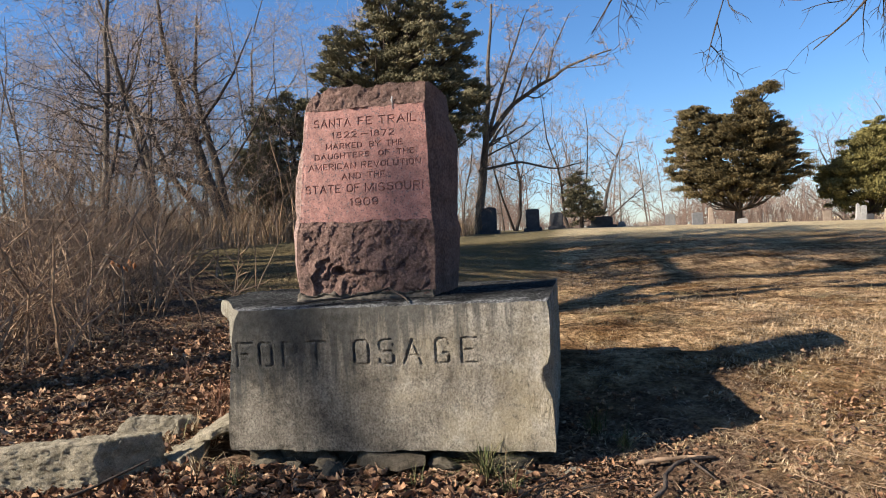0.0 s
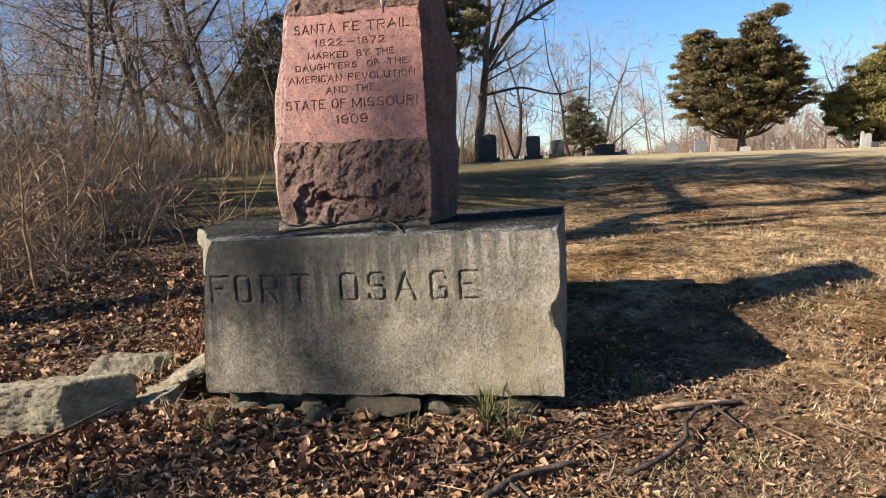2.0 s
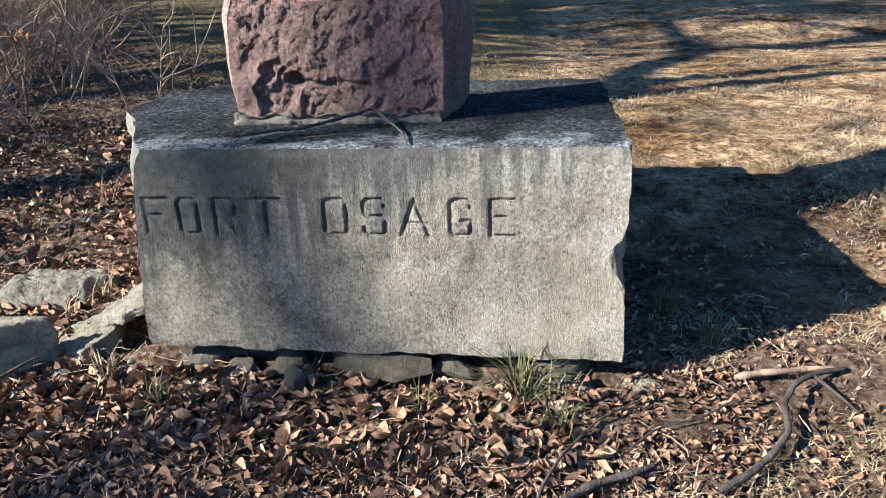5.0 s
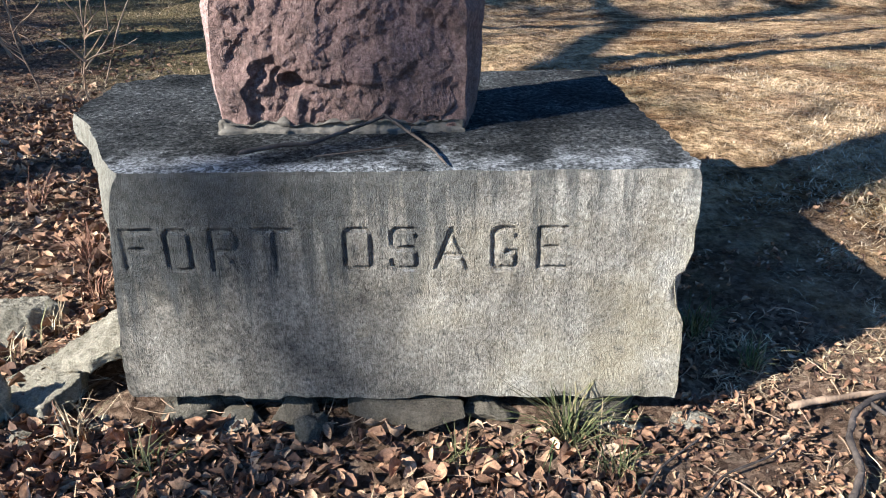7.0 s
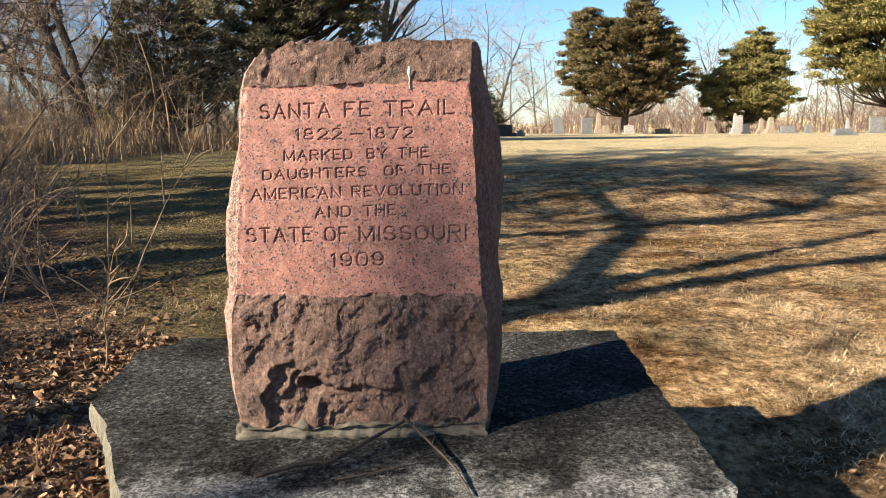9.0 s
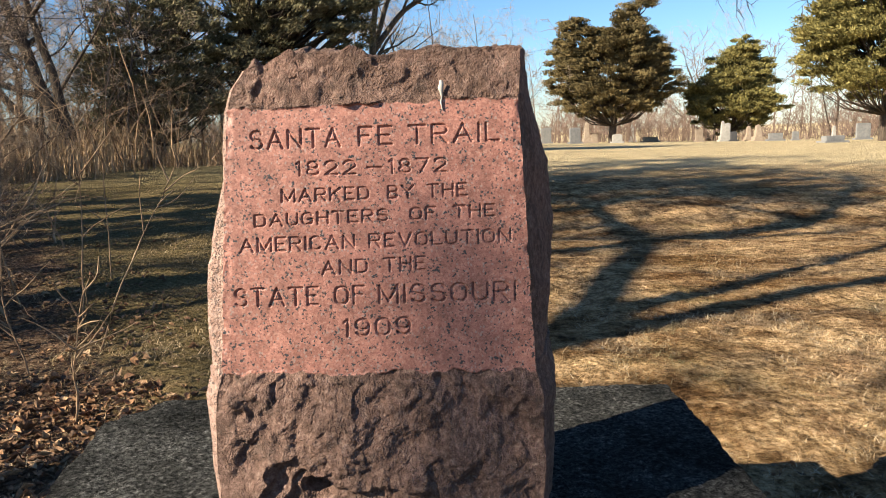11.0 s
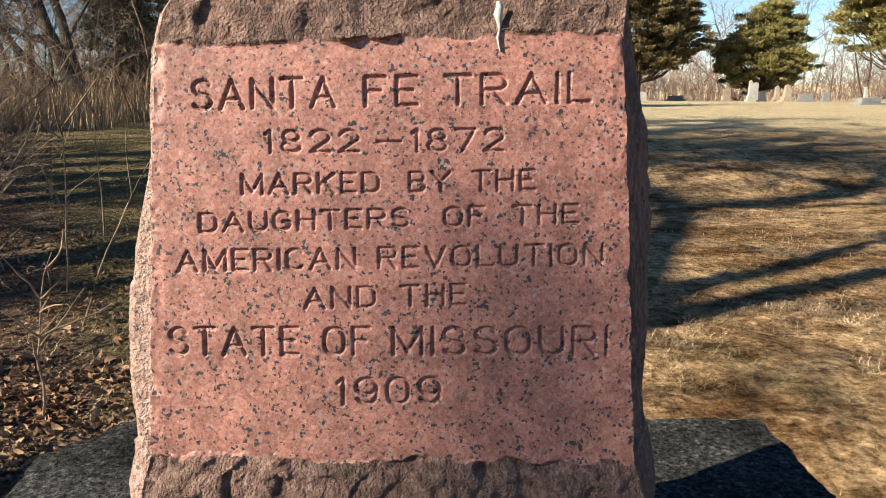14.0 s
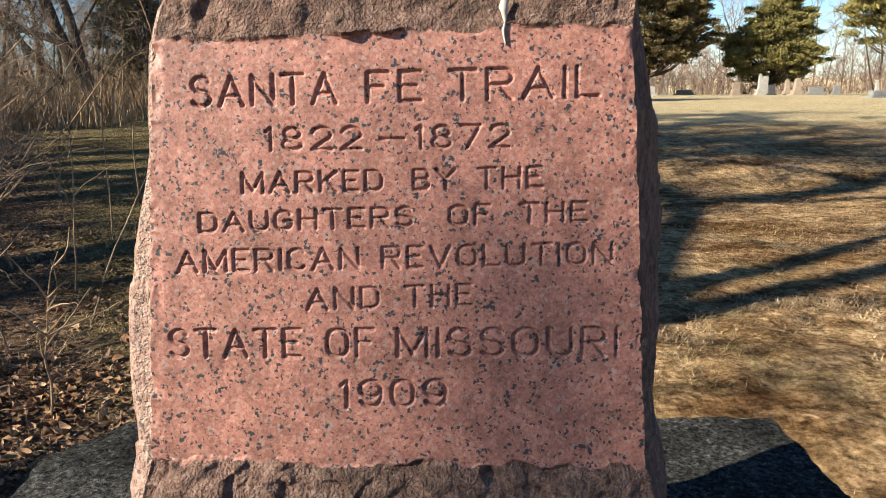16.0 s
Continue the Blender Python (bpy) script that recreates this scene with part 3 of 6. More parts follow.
# single-stroke capitals of the marker: width over height, then strokes on the unit square
GLYPHS = {
    "A": (.74, [(0, 0, .5, 1), (.5, 1, 1, 0), (.19, .33, .81, .33)]), "B": (.58, [(0, 0, 0, 1), (0, 1, .6, 1), (0, .53, .62, .53), (0, 0, .6, 0)] + arc(.6, .765, .36, .235, 90, -90, 6) + arc(.62, .265, .38, .265, 90, -90, 6)),
    "C": (.60, arc(.5, .69, .5, .31, 30, 180, 7) + [(0, .69, 0, .31)] + arc(.5, .31, .5, .31, 180, 330, 7)), "D": (.62, [(0, 0, 0, 1), (0, 1, .5, 1), (0, 0, .5, 0), (1, .33, 1, .67)] + arc(.5, .67, .5, .33, 90, 0, 5) + arc(.5, .33, .5, .33, 0, -90, 5)),
    "E": (.54, [(0, 0, 0, 1), (0, 1, 1, 1), (0, 0, 1, 0), (0, .52, .78, .52)]), "F": (.54, [(0, 0, 0, 1), (0, 1, 1, 1), (0, .52, .74, .52)]),
    "G": (.62, arc(.5, .69, .5, .31, 30, 180, 7) + [(0, .69, 0, .31)] + arc(.5, .31, .5, .31, 180, 360, 8) + [(1, .31, 1, .46), (1, .46, .58, .46)]),
    "H": (.62, [(0, 0, 0, 1), (1, 0, 1, 1), (0, .52, 1, .52)]), "I": (.01, [(.5, 0, .5, 1)]), "K": (.64, [(0, 0, 0, 1), (0, .38, 1, 1), (.36, .60, 1, 0)]),
    "L": (.54, [(0, 0, 0, 1), (0, 0, 1, 0)]), "M": (.80, [(0, 0, 0, 1), (0, 1, .5, .12), (.5, .12, 1, 1), (1, 1, 1, 0)]), "N": (.66, [(0, 0, 0, 1), (0, 1, 1, 0), (1, 0, 1, 1)]),
    "O": (.64, ROUND), "R": (.62, [(0, 0, 0, 1), (0, 1, .62, 1), (0, .48, .62, .48), (.5, .48, 1, 0)] + arc(.62, .74, .38, .26, 90, -90, 7)), "S": (.58, CURL),
    "T": (.66, [(0, 1, 1, 1), (.5, 0, .5, 1)]), "U": (.62, [(0, 1, 0, .32), (1, 1, 1, .32)] + arc(.5, .32, .5, .32, 180, 360, 8)), "V": (.70, [(0, 1, .5, 0), (.5, 0, 1, 1)]),
    "Y": (.70, [(0, 1, .5, .48), (1, 1, .5, .48), (.5, .48, .5, 0)]), "1": (.10, [(.5, 0, .5, 1), (.5, 1, -.9, .84)]),
    "2": (.58, arc(.5, .70, .48, .30, 165, 0, 8) + arc(.38, .70, .60, .32, 0, -50, 4) + [(.76, .455, 0, 0), (0, 0, 1, 0)]), "7": (.58, [(0, 1, 1, 1), (1, 1, .34, 0)]),
    "8": (.56, arc(.5, .75, .42, .25, 0, 360, 12) + arc(.5, .25, .5, .25, 0, 360, 12)), "9": (.56, arc(.5, .68, .5, .32, 0, 360, 12) + arc(.5, .40, .5, .40, 0, -150, 8) + [(1, .40, 1, .68)]),
    "0": (.56, ROUND), "-": (.6, [(0, .5, 1, .5)]),
}


def word_strokes(text, x0, x1, za, zb, high):
    """Strokes of one word between x0 and x1; its foot runs from za to zb."""
    gap = .30 if len(text) > 1 else 0
    wide = [GLYPHS[ch][0] for ch in text]
    unit = (x1 - x0) / (sum(wide) + gap * (len(text) - 1))
    out, at = [], x0
    for ch, w in zip(text, wide):
        for ax, az, bx, bz in GLYPHS[ch][1]:
            ends = []
            for gx, gy in ((ax, az), (bx, bz)):
                x = at + gx * w * unit
                ends += [x, za + (zb - za) * (x - x0) / (x1 - x0) + gy * high]
            out.append(tuple(ends))
        at += (w + gap) * unit
    return out


FORT_OSAGE = [("F", -.656, -.576), ("O", -.543, -.482), ("R", -.427, -.357), ("T", -.311, -.220),
              ("O", -.084, -.018), ("S", .035, .099), ("A", .146, .228), ("G", .293, .353), ("E", .411, .478)]


def build_plinth():
    root = thing("plinth_block", pose(0, 0, 0), "massive weathered grey limestone block cut with FORT OSAGE on rubble footing", "monument base")
    right = ([0, .11, .237, .29, .36, .375, .39, .45, .52, .66], [.800, .803, .797, .770, .757, .760, .780, .796, .798, .798])
    left = ([0, .12, .26, .37, .485, .605, .66], [-.722, -.722, -.710, -.698, -.684, -.664, -.643])
    top = 0.668

    def warp(q):
        a, b, c = q.T
        z = c * top
        fr, fl = np.interp(z, *right), np.interp(z, *left)
        # the west end is split off slantwise, undercut towards the foot
        west = fl - np.interp(b, [0, .03, .13, .23, .37, .475, .56, .70, .85, 1], [0, .025, .10, .175, .285, .40, .425, .445, .475, .36]) * np.interp(c, [0, .25, .45, .55, .65, .77, .88, 1], [.03, .06, .12, .22, .43, .72, .94, 1])
        west = west - .020 * np.clip(b / .10, 0, 1) * np.interp(c, [.3, .5, .65, .8, .9, .97, 1], [0, .15, .5, .95, 1, 1, .85])
        east = np.where(b > 0.03, 0.797, fr)
        east = fr + (east - fr) * np.clip(b / 0.05, 0, 1)
        x = west + (east - west) * a
        y = b * 1.43 + 0.012 * (1 - c) * (1 - b)
        p = np.stack([x, y, z], 1)
        o = outward(q, 14)
        rough = np.clip((0.06 - a) / 0.06, 0, 1) * (o[:, 0] < 0) * np.clip(b / 0.12, 0.06, 1)       # west end: rock face
        rough2 = np.clip((a - 0.985) / 0.015, 0, 1)
        h = 0.0022 * fbm(p * 22, 4, 3) + 0.0030 * fbm(p * 5, 3, 8)
        h += rough * (0.009 * facets(p, 0.20, 5) + 0.003 * facets(p, 0.06, 9) + 0.005 * fbm(p * 18, 4, 6))
        h += (c > .9999) * np.clip(b * 1.43 / .03, 0, 1) * (0.0030 * fbm(p * 38, 3, 33) + 0.0026 * facets(p, .045, 37))
        h += rough2 * 0.006 * facets(p, 0.07, 19)
        # worn arrises
        edge = np.clip(1 - np.minimum(np.minimum((1 - c) * top, b * 1.43) / 0.012, 9), 0, 1) * np.clip(1 - np.maximum((1 - c) * top, b * 1.43) / 0.03, 0, 1)
        h -= edge * (0.006 + 0.006 * np.abs(fbm(p * 14, 3, 31)))
        low = np.clip(1 - c * top / 0.03, 0, 1) * (b < 0.02)
        h -= low * 0.012 * np.clip(fbm(p * 9, 3, 41) + 0.2, 0, 1)
        if np.all(b == 0):
            segs = [(x0 + (x1 - x0) * s[0], .400 + .109 * s[1], x0 + (x1 - x0) * s[2], .400 + .109 * s[3]) for ch, x0, x1 in FORT_OSAGE for s in STROKES[ch]]
            d = segment_distance(x, z, segs)
            h -= np.clip((0.0102 - d + 0.0012 * fbm(p * 60, 2, 95)) * 0.80, 0, 0.0076)
            chip = np.clip(0.05 - np.hypot((x - .80) / 1.0, (z - .33) / 1.4), 0, 1)
            p[:, 1] += chip * 0.6
        return p + o * h[:, None]

    us = np.concatenate([np.linspace(0, .035, 14, endpoint=False), np.linspace(.035, .805, 640, endpoint=False), np.linspace(.805, 1, 60)])
    ws = np.concatenate([np.linspace(0, .37 / top, 70, endpoint=False), np.linspace(.37 / top, .525 / top, 90, endpoint=False), np.linspace(.525 / top, 1, 30)])
    vs = np.concatenate([np.linspace(0, .1, 18, endpoint=False), np.linspace(.1, 1, 75)])
    faces = shell(us, vs, ws, warp)
    v, f = join([(a, b) for k, (a, b, _) in faces.items() if k != "left"])
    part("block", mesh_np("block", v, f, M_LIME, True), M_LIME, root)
    part("broken_end", mesh_np("broken_end", *faces["left"][:2], M_SPLITLIME, False), M_SPLITLIME, root, "cream-coloured freshly split limestone end")
    return root


# each line of the inscription: foot at its two ends, letter height, then its words from where to where
ROWS = [(1.562, 1.572, .043, ("SANTA", -.418, -.213), ("FE", -.177, -.098), ("TRAIL", -.066, .140)),
        (1.503, 1.506, .033, ("1822", -.313, -.180), ("1872", -.107, .021)),
        (1.505, 1.505, .029, ("-", -.160, -.122)),
        (1.445, 1.452, .030, ("MARKED", -.352, -.153), ("BY", -.115, -.053), ("THE", -.027, .065)),
        (1.391, 1.406, .029, ("DAUGHTERS", -.414, -.112), ("OF", -.066, -.005), ("THE", .031, .126)),
        (1.335, 1.348, .032, ("AMERICAN", -.448, -.187), ("REVOLUTION", -.159, .162)),
        (1.282, 1.290, .032, ("AND", -.266, -.160), ("THE", -.127, -.030)),
        (1.213, 1.219, .043, ("STATE", -.464, -.271), ("OF", -.239, -.167), ("MISSOURI", -.140, .172)),
        (1.142, 1.145, .042, ("1909", -.216, -.066))]
LINES = []
for za, zb, high, *words in ROWS:
    x0, x1 = words[0][1], words[-1][2]
    for text, a, b in words:
        LINES.append((text, a, b, za + (zb - za) * (a - x0) / (x1 - x0), za + (zb - za) * (b - x0) / (x1 - x0), high))


def build_marker():
    root = thing("granite_marker", pose(0, 0, 0), "upright red granite trail marker with dressed inscribed face and rock-faced edges", "monument")
    z0, z1 = 0.690, 1.775
    fl = ([.68, .85, 1.06, 1.40, 1.65, 1.71, 1.76, 1.80], [-.470, -.498, -.497, -.482, -.468, -.458, -.436, -.42])
    fr = ([.68, .85, 1.06, 1.40, 1.66, 1.72, 1.80], [.214, .218, .212, .195, .182, .186, .190])

    def warp(q):
        a, b, c = q.T
        z = z0 + c * (z1 - z0)
        bulge = np.interp(z, [.68, .9, 1.2, 1.3, 1.5, 1.7, 1.8], [.15, .35, 1.0, .95, .35, .2, .15])
        west = np.interp(z, *fl) - bulge * np.interp(b, [0, .03, .10, .25, .6, 1], [0, .014, .034, .046, .040, .02])
        flare = np.interp(z, [.68, .8, 1.05, 1.2, 1.36, 1.52, 1.60, 1.72, 1.8], [.035, .045, .066, .08, .095, .095, .07, .042, .030])
        east = np.interp(z, *fr) + flare * np.interp(b, [0, .15, .5, .8, 1], [0, .45, 1.0, .95, .7])
        x = west + (east - west) * a
        y = .41 + (z - .68) * .10 + b * np.interp(a, [0, 1], [.08, .53])
        z = z + np.clip(c - .9, 0, 1) * 10 * np.interp(a, [0, .06, .15, .3, .48, .55, .8, .95, 1], [-.035, -.02, .0, .004, -.010, .004, .006, .012, .004]) * 1.0
        p = np.stack([x, y, z], 1)
        o = outward(q, 10)
        hi = 1.650 + (x + .468) * 0.026 + 0.004 * fbm(p * (40, 0, 0), 3, 61)
        lo = 1.062 + 0.007 * fbm(p * (28, 0, 0), 4, 71)
        dist = np.minimum(hi - z, z - lo)
        is_front = b < 1e-6
        smooth = np.where(is_front, np.clip(dist / 0.006 + 0.5, 0, 1), 0)
        chips = 0.017 * facets(p, 0.15, 5) + 0.010 * facets(p, 0.062, 9) + 0.0036 * facets(p, 0.026, 17) + 0.014 * fbm(p * 5, 4, 44) + 0.007 * (0.45 - np.abs(fbm(p * 11, 4, 4))) + 0.0042 * fbm(p * 34, 4, 14)
        below = (z < lo + 0.02)
        proud = np.where(below, 0.016 * np.clip((lo - z) / 0.05, 0, 1), -0.006)
        # a deep spall low on the west of the face
        spall = np.clip(1 - np.hypot((x + .285) / .042, (z - .808) / .036) + 0.3 * fbm(p * 20, 3, 77), 0, 1)
        spall2 = np.clip(1 - np.hypot((x + .335) / .085, (z - .790) / .115) + 0.35 * fbm(p * 14, 3, 79), 0, 1)
        edge_x = np.minimum(a, 1 - a) * 0.69
        h = (1 - smooth) * (chips * np.where(is_front & ~below, 0.6, 1.0) * np.clip(0.35 + edge_x / 0.05, 0.35, 1) * np.where(a < 1e-6, 0.45, 1.0) + proud - is_front * (0.040 * np.clip(spall * 3, 0, 1) + 0.026 * np.clip(spall2 * 3.5, 0, 1)))
        wavy = np.clip(1 - edge_x / 0.02, 0, 1) * 0.006 * np.abs(fbm(p * 30, 3, 51))
        h = h + smooth * (0.0004 * fbm(p * 60, 3, 2) - wavy * is_front)
        if np.all(is_front):
            carved = np.zeros(len(p))
            shaky = 0.0007 * fbm(p * 90, 2, 91)
            for text, xa, xb, za, zb, high in LINES:
                half = 0.0036 if high > .04 else 0.0030
                k = np.where((x > xa - .008) & (x < xb + .008) & (p[:, 2] > min(za, zb) - .008) & (p[:, 2] < max(za, zb) + high + .008))[0]
                strokes = word_strokes(text, xa + half, xb - half, za + half * .6, zb + half * .6, high - half * 1.2)
                d = segment_distance(x[k], p[k, 2], strokes) + shaky[k]
                carved[k] = np.maximum(carved[k], np.clip((half - d) * 2.1, 0, half * 1.35))
            h = h - carved * smooth
        # the stone stands a degree out of plumb
        p = p + o * h[:, None]
        return np.stack([.9898 * p[:, 0] + .0173 * p[:, 2] - .0098, p[:, 1], -.0173 * p[:, 0] + .9898 * p[:, 2] + .0076], 1)

    us = np.linspace(0, 1, 520)
    lo, hi = (1.04 - z0) / (z1 - z0), (1.68 - z0) / (z1 - z0)
    ws = np.concatenate([np.linspace(0, lo, 105, endpoint=False), np.linspace(lo, hi, 480, endpoint=False), np.linspace(hi, 1, 60)])
    vs = np.linspace(0, 1, 60)
    faces = shell(us, vs, ws, warp, skip=("bottom",))
    v, f, q = faces["front"]
    mid = v[f].mean(1)
    mid = np.stack([(mid[:, 0] + .0098) - .0173 * mid[:, 2] + .0101 * mid[:, 0], mid[:, 1], (mid[:, 2] - .0076) * 1.0101 + .0173 * mid[:, 0]], 1)
    hi_z = 1.650 + (mid[:, 0] + .468) * 0.026 + 0.004 * fbm(mid * (40, 0, 0), 3, 61)
    lo_z = 1.062 + 0.007 * fbm(mid * (28, 0, 0), 4, 71)
    dressed = (mid[:, 2] < hi_z) & (mid[:, 2] > lo_z)
    rest = [(v, f[~dressed])] + [(a, b) for k, (a, b, _) in faces.items() if k not in ("front", "left")]
    bv, bf = join(rest)
    part("rock_faced_body", mesh_np("rock_faced_body", bv, bf, M_GRANITE, False), M_GRANITE, root, "brown-pink rock-faced granite")
    part("split_flank", mesh_np("split_flank", *faces["left"][:2], M_SPLIT, True), M_SPLIT, root, "pale pink split granite flank")
    part("inscribed_panel", mesh_np("inscribed_panel", v, f[dressed], M_PANEL, True), M_PANEL, root, "smooth red granite panel lettered SANTA FE TRAIL 1822 - 1872")
    return root


plinth = build_plinth()
marker = build_marker()


def build_mortar():
    def warp(q):
        a, b, c = q.T
        x = -.485 + .705 * a
        y = .372 + .44 * b
        p = np.stack([x, y, .664 + .034 * c], 1)
        o = outward(q, 4)
        o[:, 2] *= 0.5
        h = 0.016 * fbm(p * (13, 13, 0), 4, 15) - 0.02 * (c > 0.5) * (b < .01)
        return p + o * h[:, None] + np.stack([0 * x, 0 * x, 0.008 * fbm(p * 30, 4, 12) * c], 1)

    faces = shell(np.linspace(0, 1, 150), np.linspace(0, 1, 60), np.linspace(0, 1, 8), warp, skip=("bottom",))
    v, f = join([(a, b) for a, b, _ in faces.values()])
    ob = new("mortar_bed", mesh_np("mortar_bed", v, f, M_MORTAR, True))
    tagged(ob, "ragged brown mortar bed under the granite marker", "mortar")


build_mortar()


# ---------------------------------------------------------------- stones round the foot
def rock_mesh(name, size, seed, material, points=26):
    rng = np.random.default_rng(seed)
    bm = bmesh.new()
    d = rng.normal(size=(points, 3))
    d /= np.linalg.norm(d, axis=1, keepdims=True)
    d = d * rng.uniform(0.8, 1.15, (points, 1)) * np.array(size) * 0.5
    d[:, 2] = np.maximum(d[:, 2], -size[2] * 0.4)
    for p in d:
        bm.verts.new(p)
    bmesh.ops.convex_hull(bm, input=bm.verts[:])
    loose = [v for v in bm.verts if not v.link_faces]
    bmesh.ops.delete(bm, geom=loose, context="VERTS")
    bmesh.ops.bevel(bm, geom=bm.edges[:], offset=min(size) * 0.03, segments=1, affect="EDGES")
    bmesh.ops.triangulate(bm, faces=bm.faces[:])
    bmesh.ops.subdivide_edges(bm, edges=bm.edges[:], cuts=2, use_grid_fill=True)
    for v in bm.verts:
        v.co += v.normal * noise.noise(v.co * (2.2 / max(size))  * 2.0 + Vector((seed, 0, 0))) * min(size) * 0.07
    me = bpy.data.meshes.new(name)
    bm.to_mesh(me)
    bm.free()
    me.materials.append(material)
    return me


def rock(x, y, z, size, seed, yaw=0, label="rough grey rubble stone lodged under the plinth", tilt=0, material=None):
    me = rock_mesh("rubble_stone", size, seed, material or M_RUBBLE)
    ob = new("rubble_stone", me)
    ob.matrix_world = pose(x, y, z, tilt, 0, yaw)
    return tagged(ob, label, "stone", "footing stones")


FOOTING = [(-.43, .05, -.090, (.13, .14, .08), 3), (-.27, .06, -.085, (.16, .16, .13), 4), (-.19, .01, -.095, (.08, .09, .10), 5),
           (.04, .07, -.055, (.38, .20, .13), 6), (.30, .09, -.060, (.17, .18, .09), 7), (.60, .08, -.070, (.26, .22, .11), 8), (-.58, .10, -.07, (.17, .2, .10), 12)]
for k, (x, y, z, s, seed) in enumerate(FOOTING):
    rock(x, y, z, s, seed, 15 * (k % 3) - 15)


def hewn(points, seed):
    """A broken stone: the hull of a few corners with worn arrises and a rough skin."""
    bm = bmesh.new()
    for q in points:
        bm.verts.new(q)
    bmesh.ops.convex_hull(bm, input=bm.verts[:])
    bmesh.ops.delete(bm, geom=[v for v in bm.verts if not v.link_faces], context="VERTS")
    bmesh.ops.dissolve_limit(bm, angle_limit=.06, verts=bm.verts[:], edges=bm.edges[:])
    bmesh.ops.triangulate(bm, faces=bm.faces[:])
    for k in range(6):
        long = [e for e in bm.edges if e.calc_length() > .015]
        if long:
            bmesh.ops.subdivide_edges(bm, edges=long, cuts=1)
            bmesh.ops.triangulate(bm, faces=[f for f in bm.faces if len(f.verts) > 3])
    bmesh.ops.smooth_vert(bm, verts=bm.verts[:], factor=.3, use_axis_x=True, use_axis_y=True, use_axis_z=True)
    bm.normal_update()
    for v in bm.verts:
        q = v.co * 8 + Vector((seed, 0, 0))
        step = round(noise.noise(q * .8 + Vector((0, seed, 0))) * 3) / 3
        v.co += v.normal * (.010 * noise.noise(q) + .010 * step + .009 * noise.noise(q * 3.1) + .006 * noise.noise(q * 8) + .004 * noise.noise(q * 17))
    for f in bm.faces:
        f.smooth = True
    return bm


def broken_stone_at(name, points, seed, label, category, material=None, group=""):
    """Puts a hewn stone with its base at the mean of its corners."""
    c = np.mean(points, 0)
    c[2] = min(q[2] for q in points)
    bm = hewn([tuple(np.array(q) - c) for q in points], seed)
    me = bpy.data.meshes.new(name)
    bm.to_mesh(me)
    bm.free()
    me.materials.append(material or M_CONCRETE)
    ob = new(name, me)
    ob.location = c
    return tagged(ob, label, category, group)


def slab_points(top, thick):
    return [(x, y, z) for x, y, z in top] + [(x, y, z - thick) for x, y, z in top]


broken_stone_at("stone_slab", slab_points([(-1.20, .22, -.065), (-1.12, .09, -.06), (-1.00, .03, -.045), (-.91, .12, .01), (-.97, .28, .025), (-1.08, .33, -.01)], .08), 22, "pale broken limestone slab lying on leaves and rubble", "stone", None, "footing stones")
broken_stone_at("stone_slab", slab_points([(-1.04, .29, .020), (-.98, .17, .035), (-.86, .10, .075), (-.75, .15, .115), (-.76, .27, .130), (-.87, .40, .115)], .038), 26, "pale broken limestone slab propped against the plinth end", "stone", None, "footing stones")
broken_stone_at("stone_slab", slab_points([(-1.02, .42, .0), (-.90, .34, .06), (-.82, .56, .07), (-.96, .66, .0)], .05), 28, "pale limestone slab tucked behind the propped one", "stone", None, "footing stones")
rock(-1.02, -.03, -.115, (.14, .11, .09), 21, 20, "pale angular stone in front of the broken slabs", 8, M_CONCRETE)
rock(-.84, .02, -.085, (.11, .09, .08), 24, 10, "small pale stone among dry leaves", 0, M_CONCRETE)
rock(-.445, .0, -.095, (.13, .07, .06), 61, 12, "small cream-coloured stone among dry leaves", 0, M_SPLITLIME)
rock(-.22, -.03, -.085, (.085, .08, .11), 62, 40, "rounded grey stone under the plinth's edge", 0, M_RUBBLE)
rock(.66, .0, -.105, (.13, .10, .08), 63, 30, "pale pitted stone half buried under the plinth's corner", 0, M_CONCRETE)
rock(.86, .03, -.10, (.14, .10, .06), 64, 10, "flat pale stone half buried beside the plinth", 0, M_CONCRETE)
# the plinth rests on a packed bed of earth and stone


def build_bed():
    def warp(q):
        a, b, c = q.T
        p = np.stack([-.70 + 1.48 * a, .13 + 1.25 * b, -.22 + .226 * c], 1)
        o = outward(q, 4)
        o[:, 2] = 0
        return p + o * (0.04 * facets(p, 0.12, 8))[:, None]

    faces = shell(np.linspace(0, 1, 60), np.linspace(0, 1, 40), np.linspace(0, 1, 12), warp, skip=("bottom",))
    v, f = join([(a, b) for a, b, _ in faces.values()])
    tagged(new("rubble_footing", mesh_np("rubble_footing", v, f, M_RUBBLE)), "packed rubble and earth footing under the plinth", "footing")


build_bed()


broken_stone_at("broken_block", [(-1.315, -.145, -.26), (-1.06, .06, -.24), (-1.36, .03, -.26), (-2.25, -.06, -.34), (-2.20, -.26, -.34),
                                 (-1.325, -.140, .085), (-1.09, .05, .085), (-1.36, -.01, .085), (-2.22, -.08, .03), (-2.20, -.25, .03)], 3, "broken squared limestone block half sunk in leaves", "stone block")
broken_stone_at("broken_stone", [(-1.72, .34, -.14), (-1.20, .40, -.14), (-1.12, .66, -.10), (-1.62, .72, -.12), (-1.53, .42, .055), (-1.26, .48, .045), (-1.18, .56, .02), (-1.28, .62, .03), (-1.52, .56, .05)],
                33, "tilted broken stone behind the sunken block", "stone")


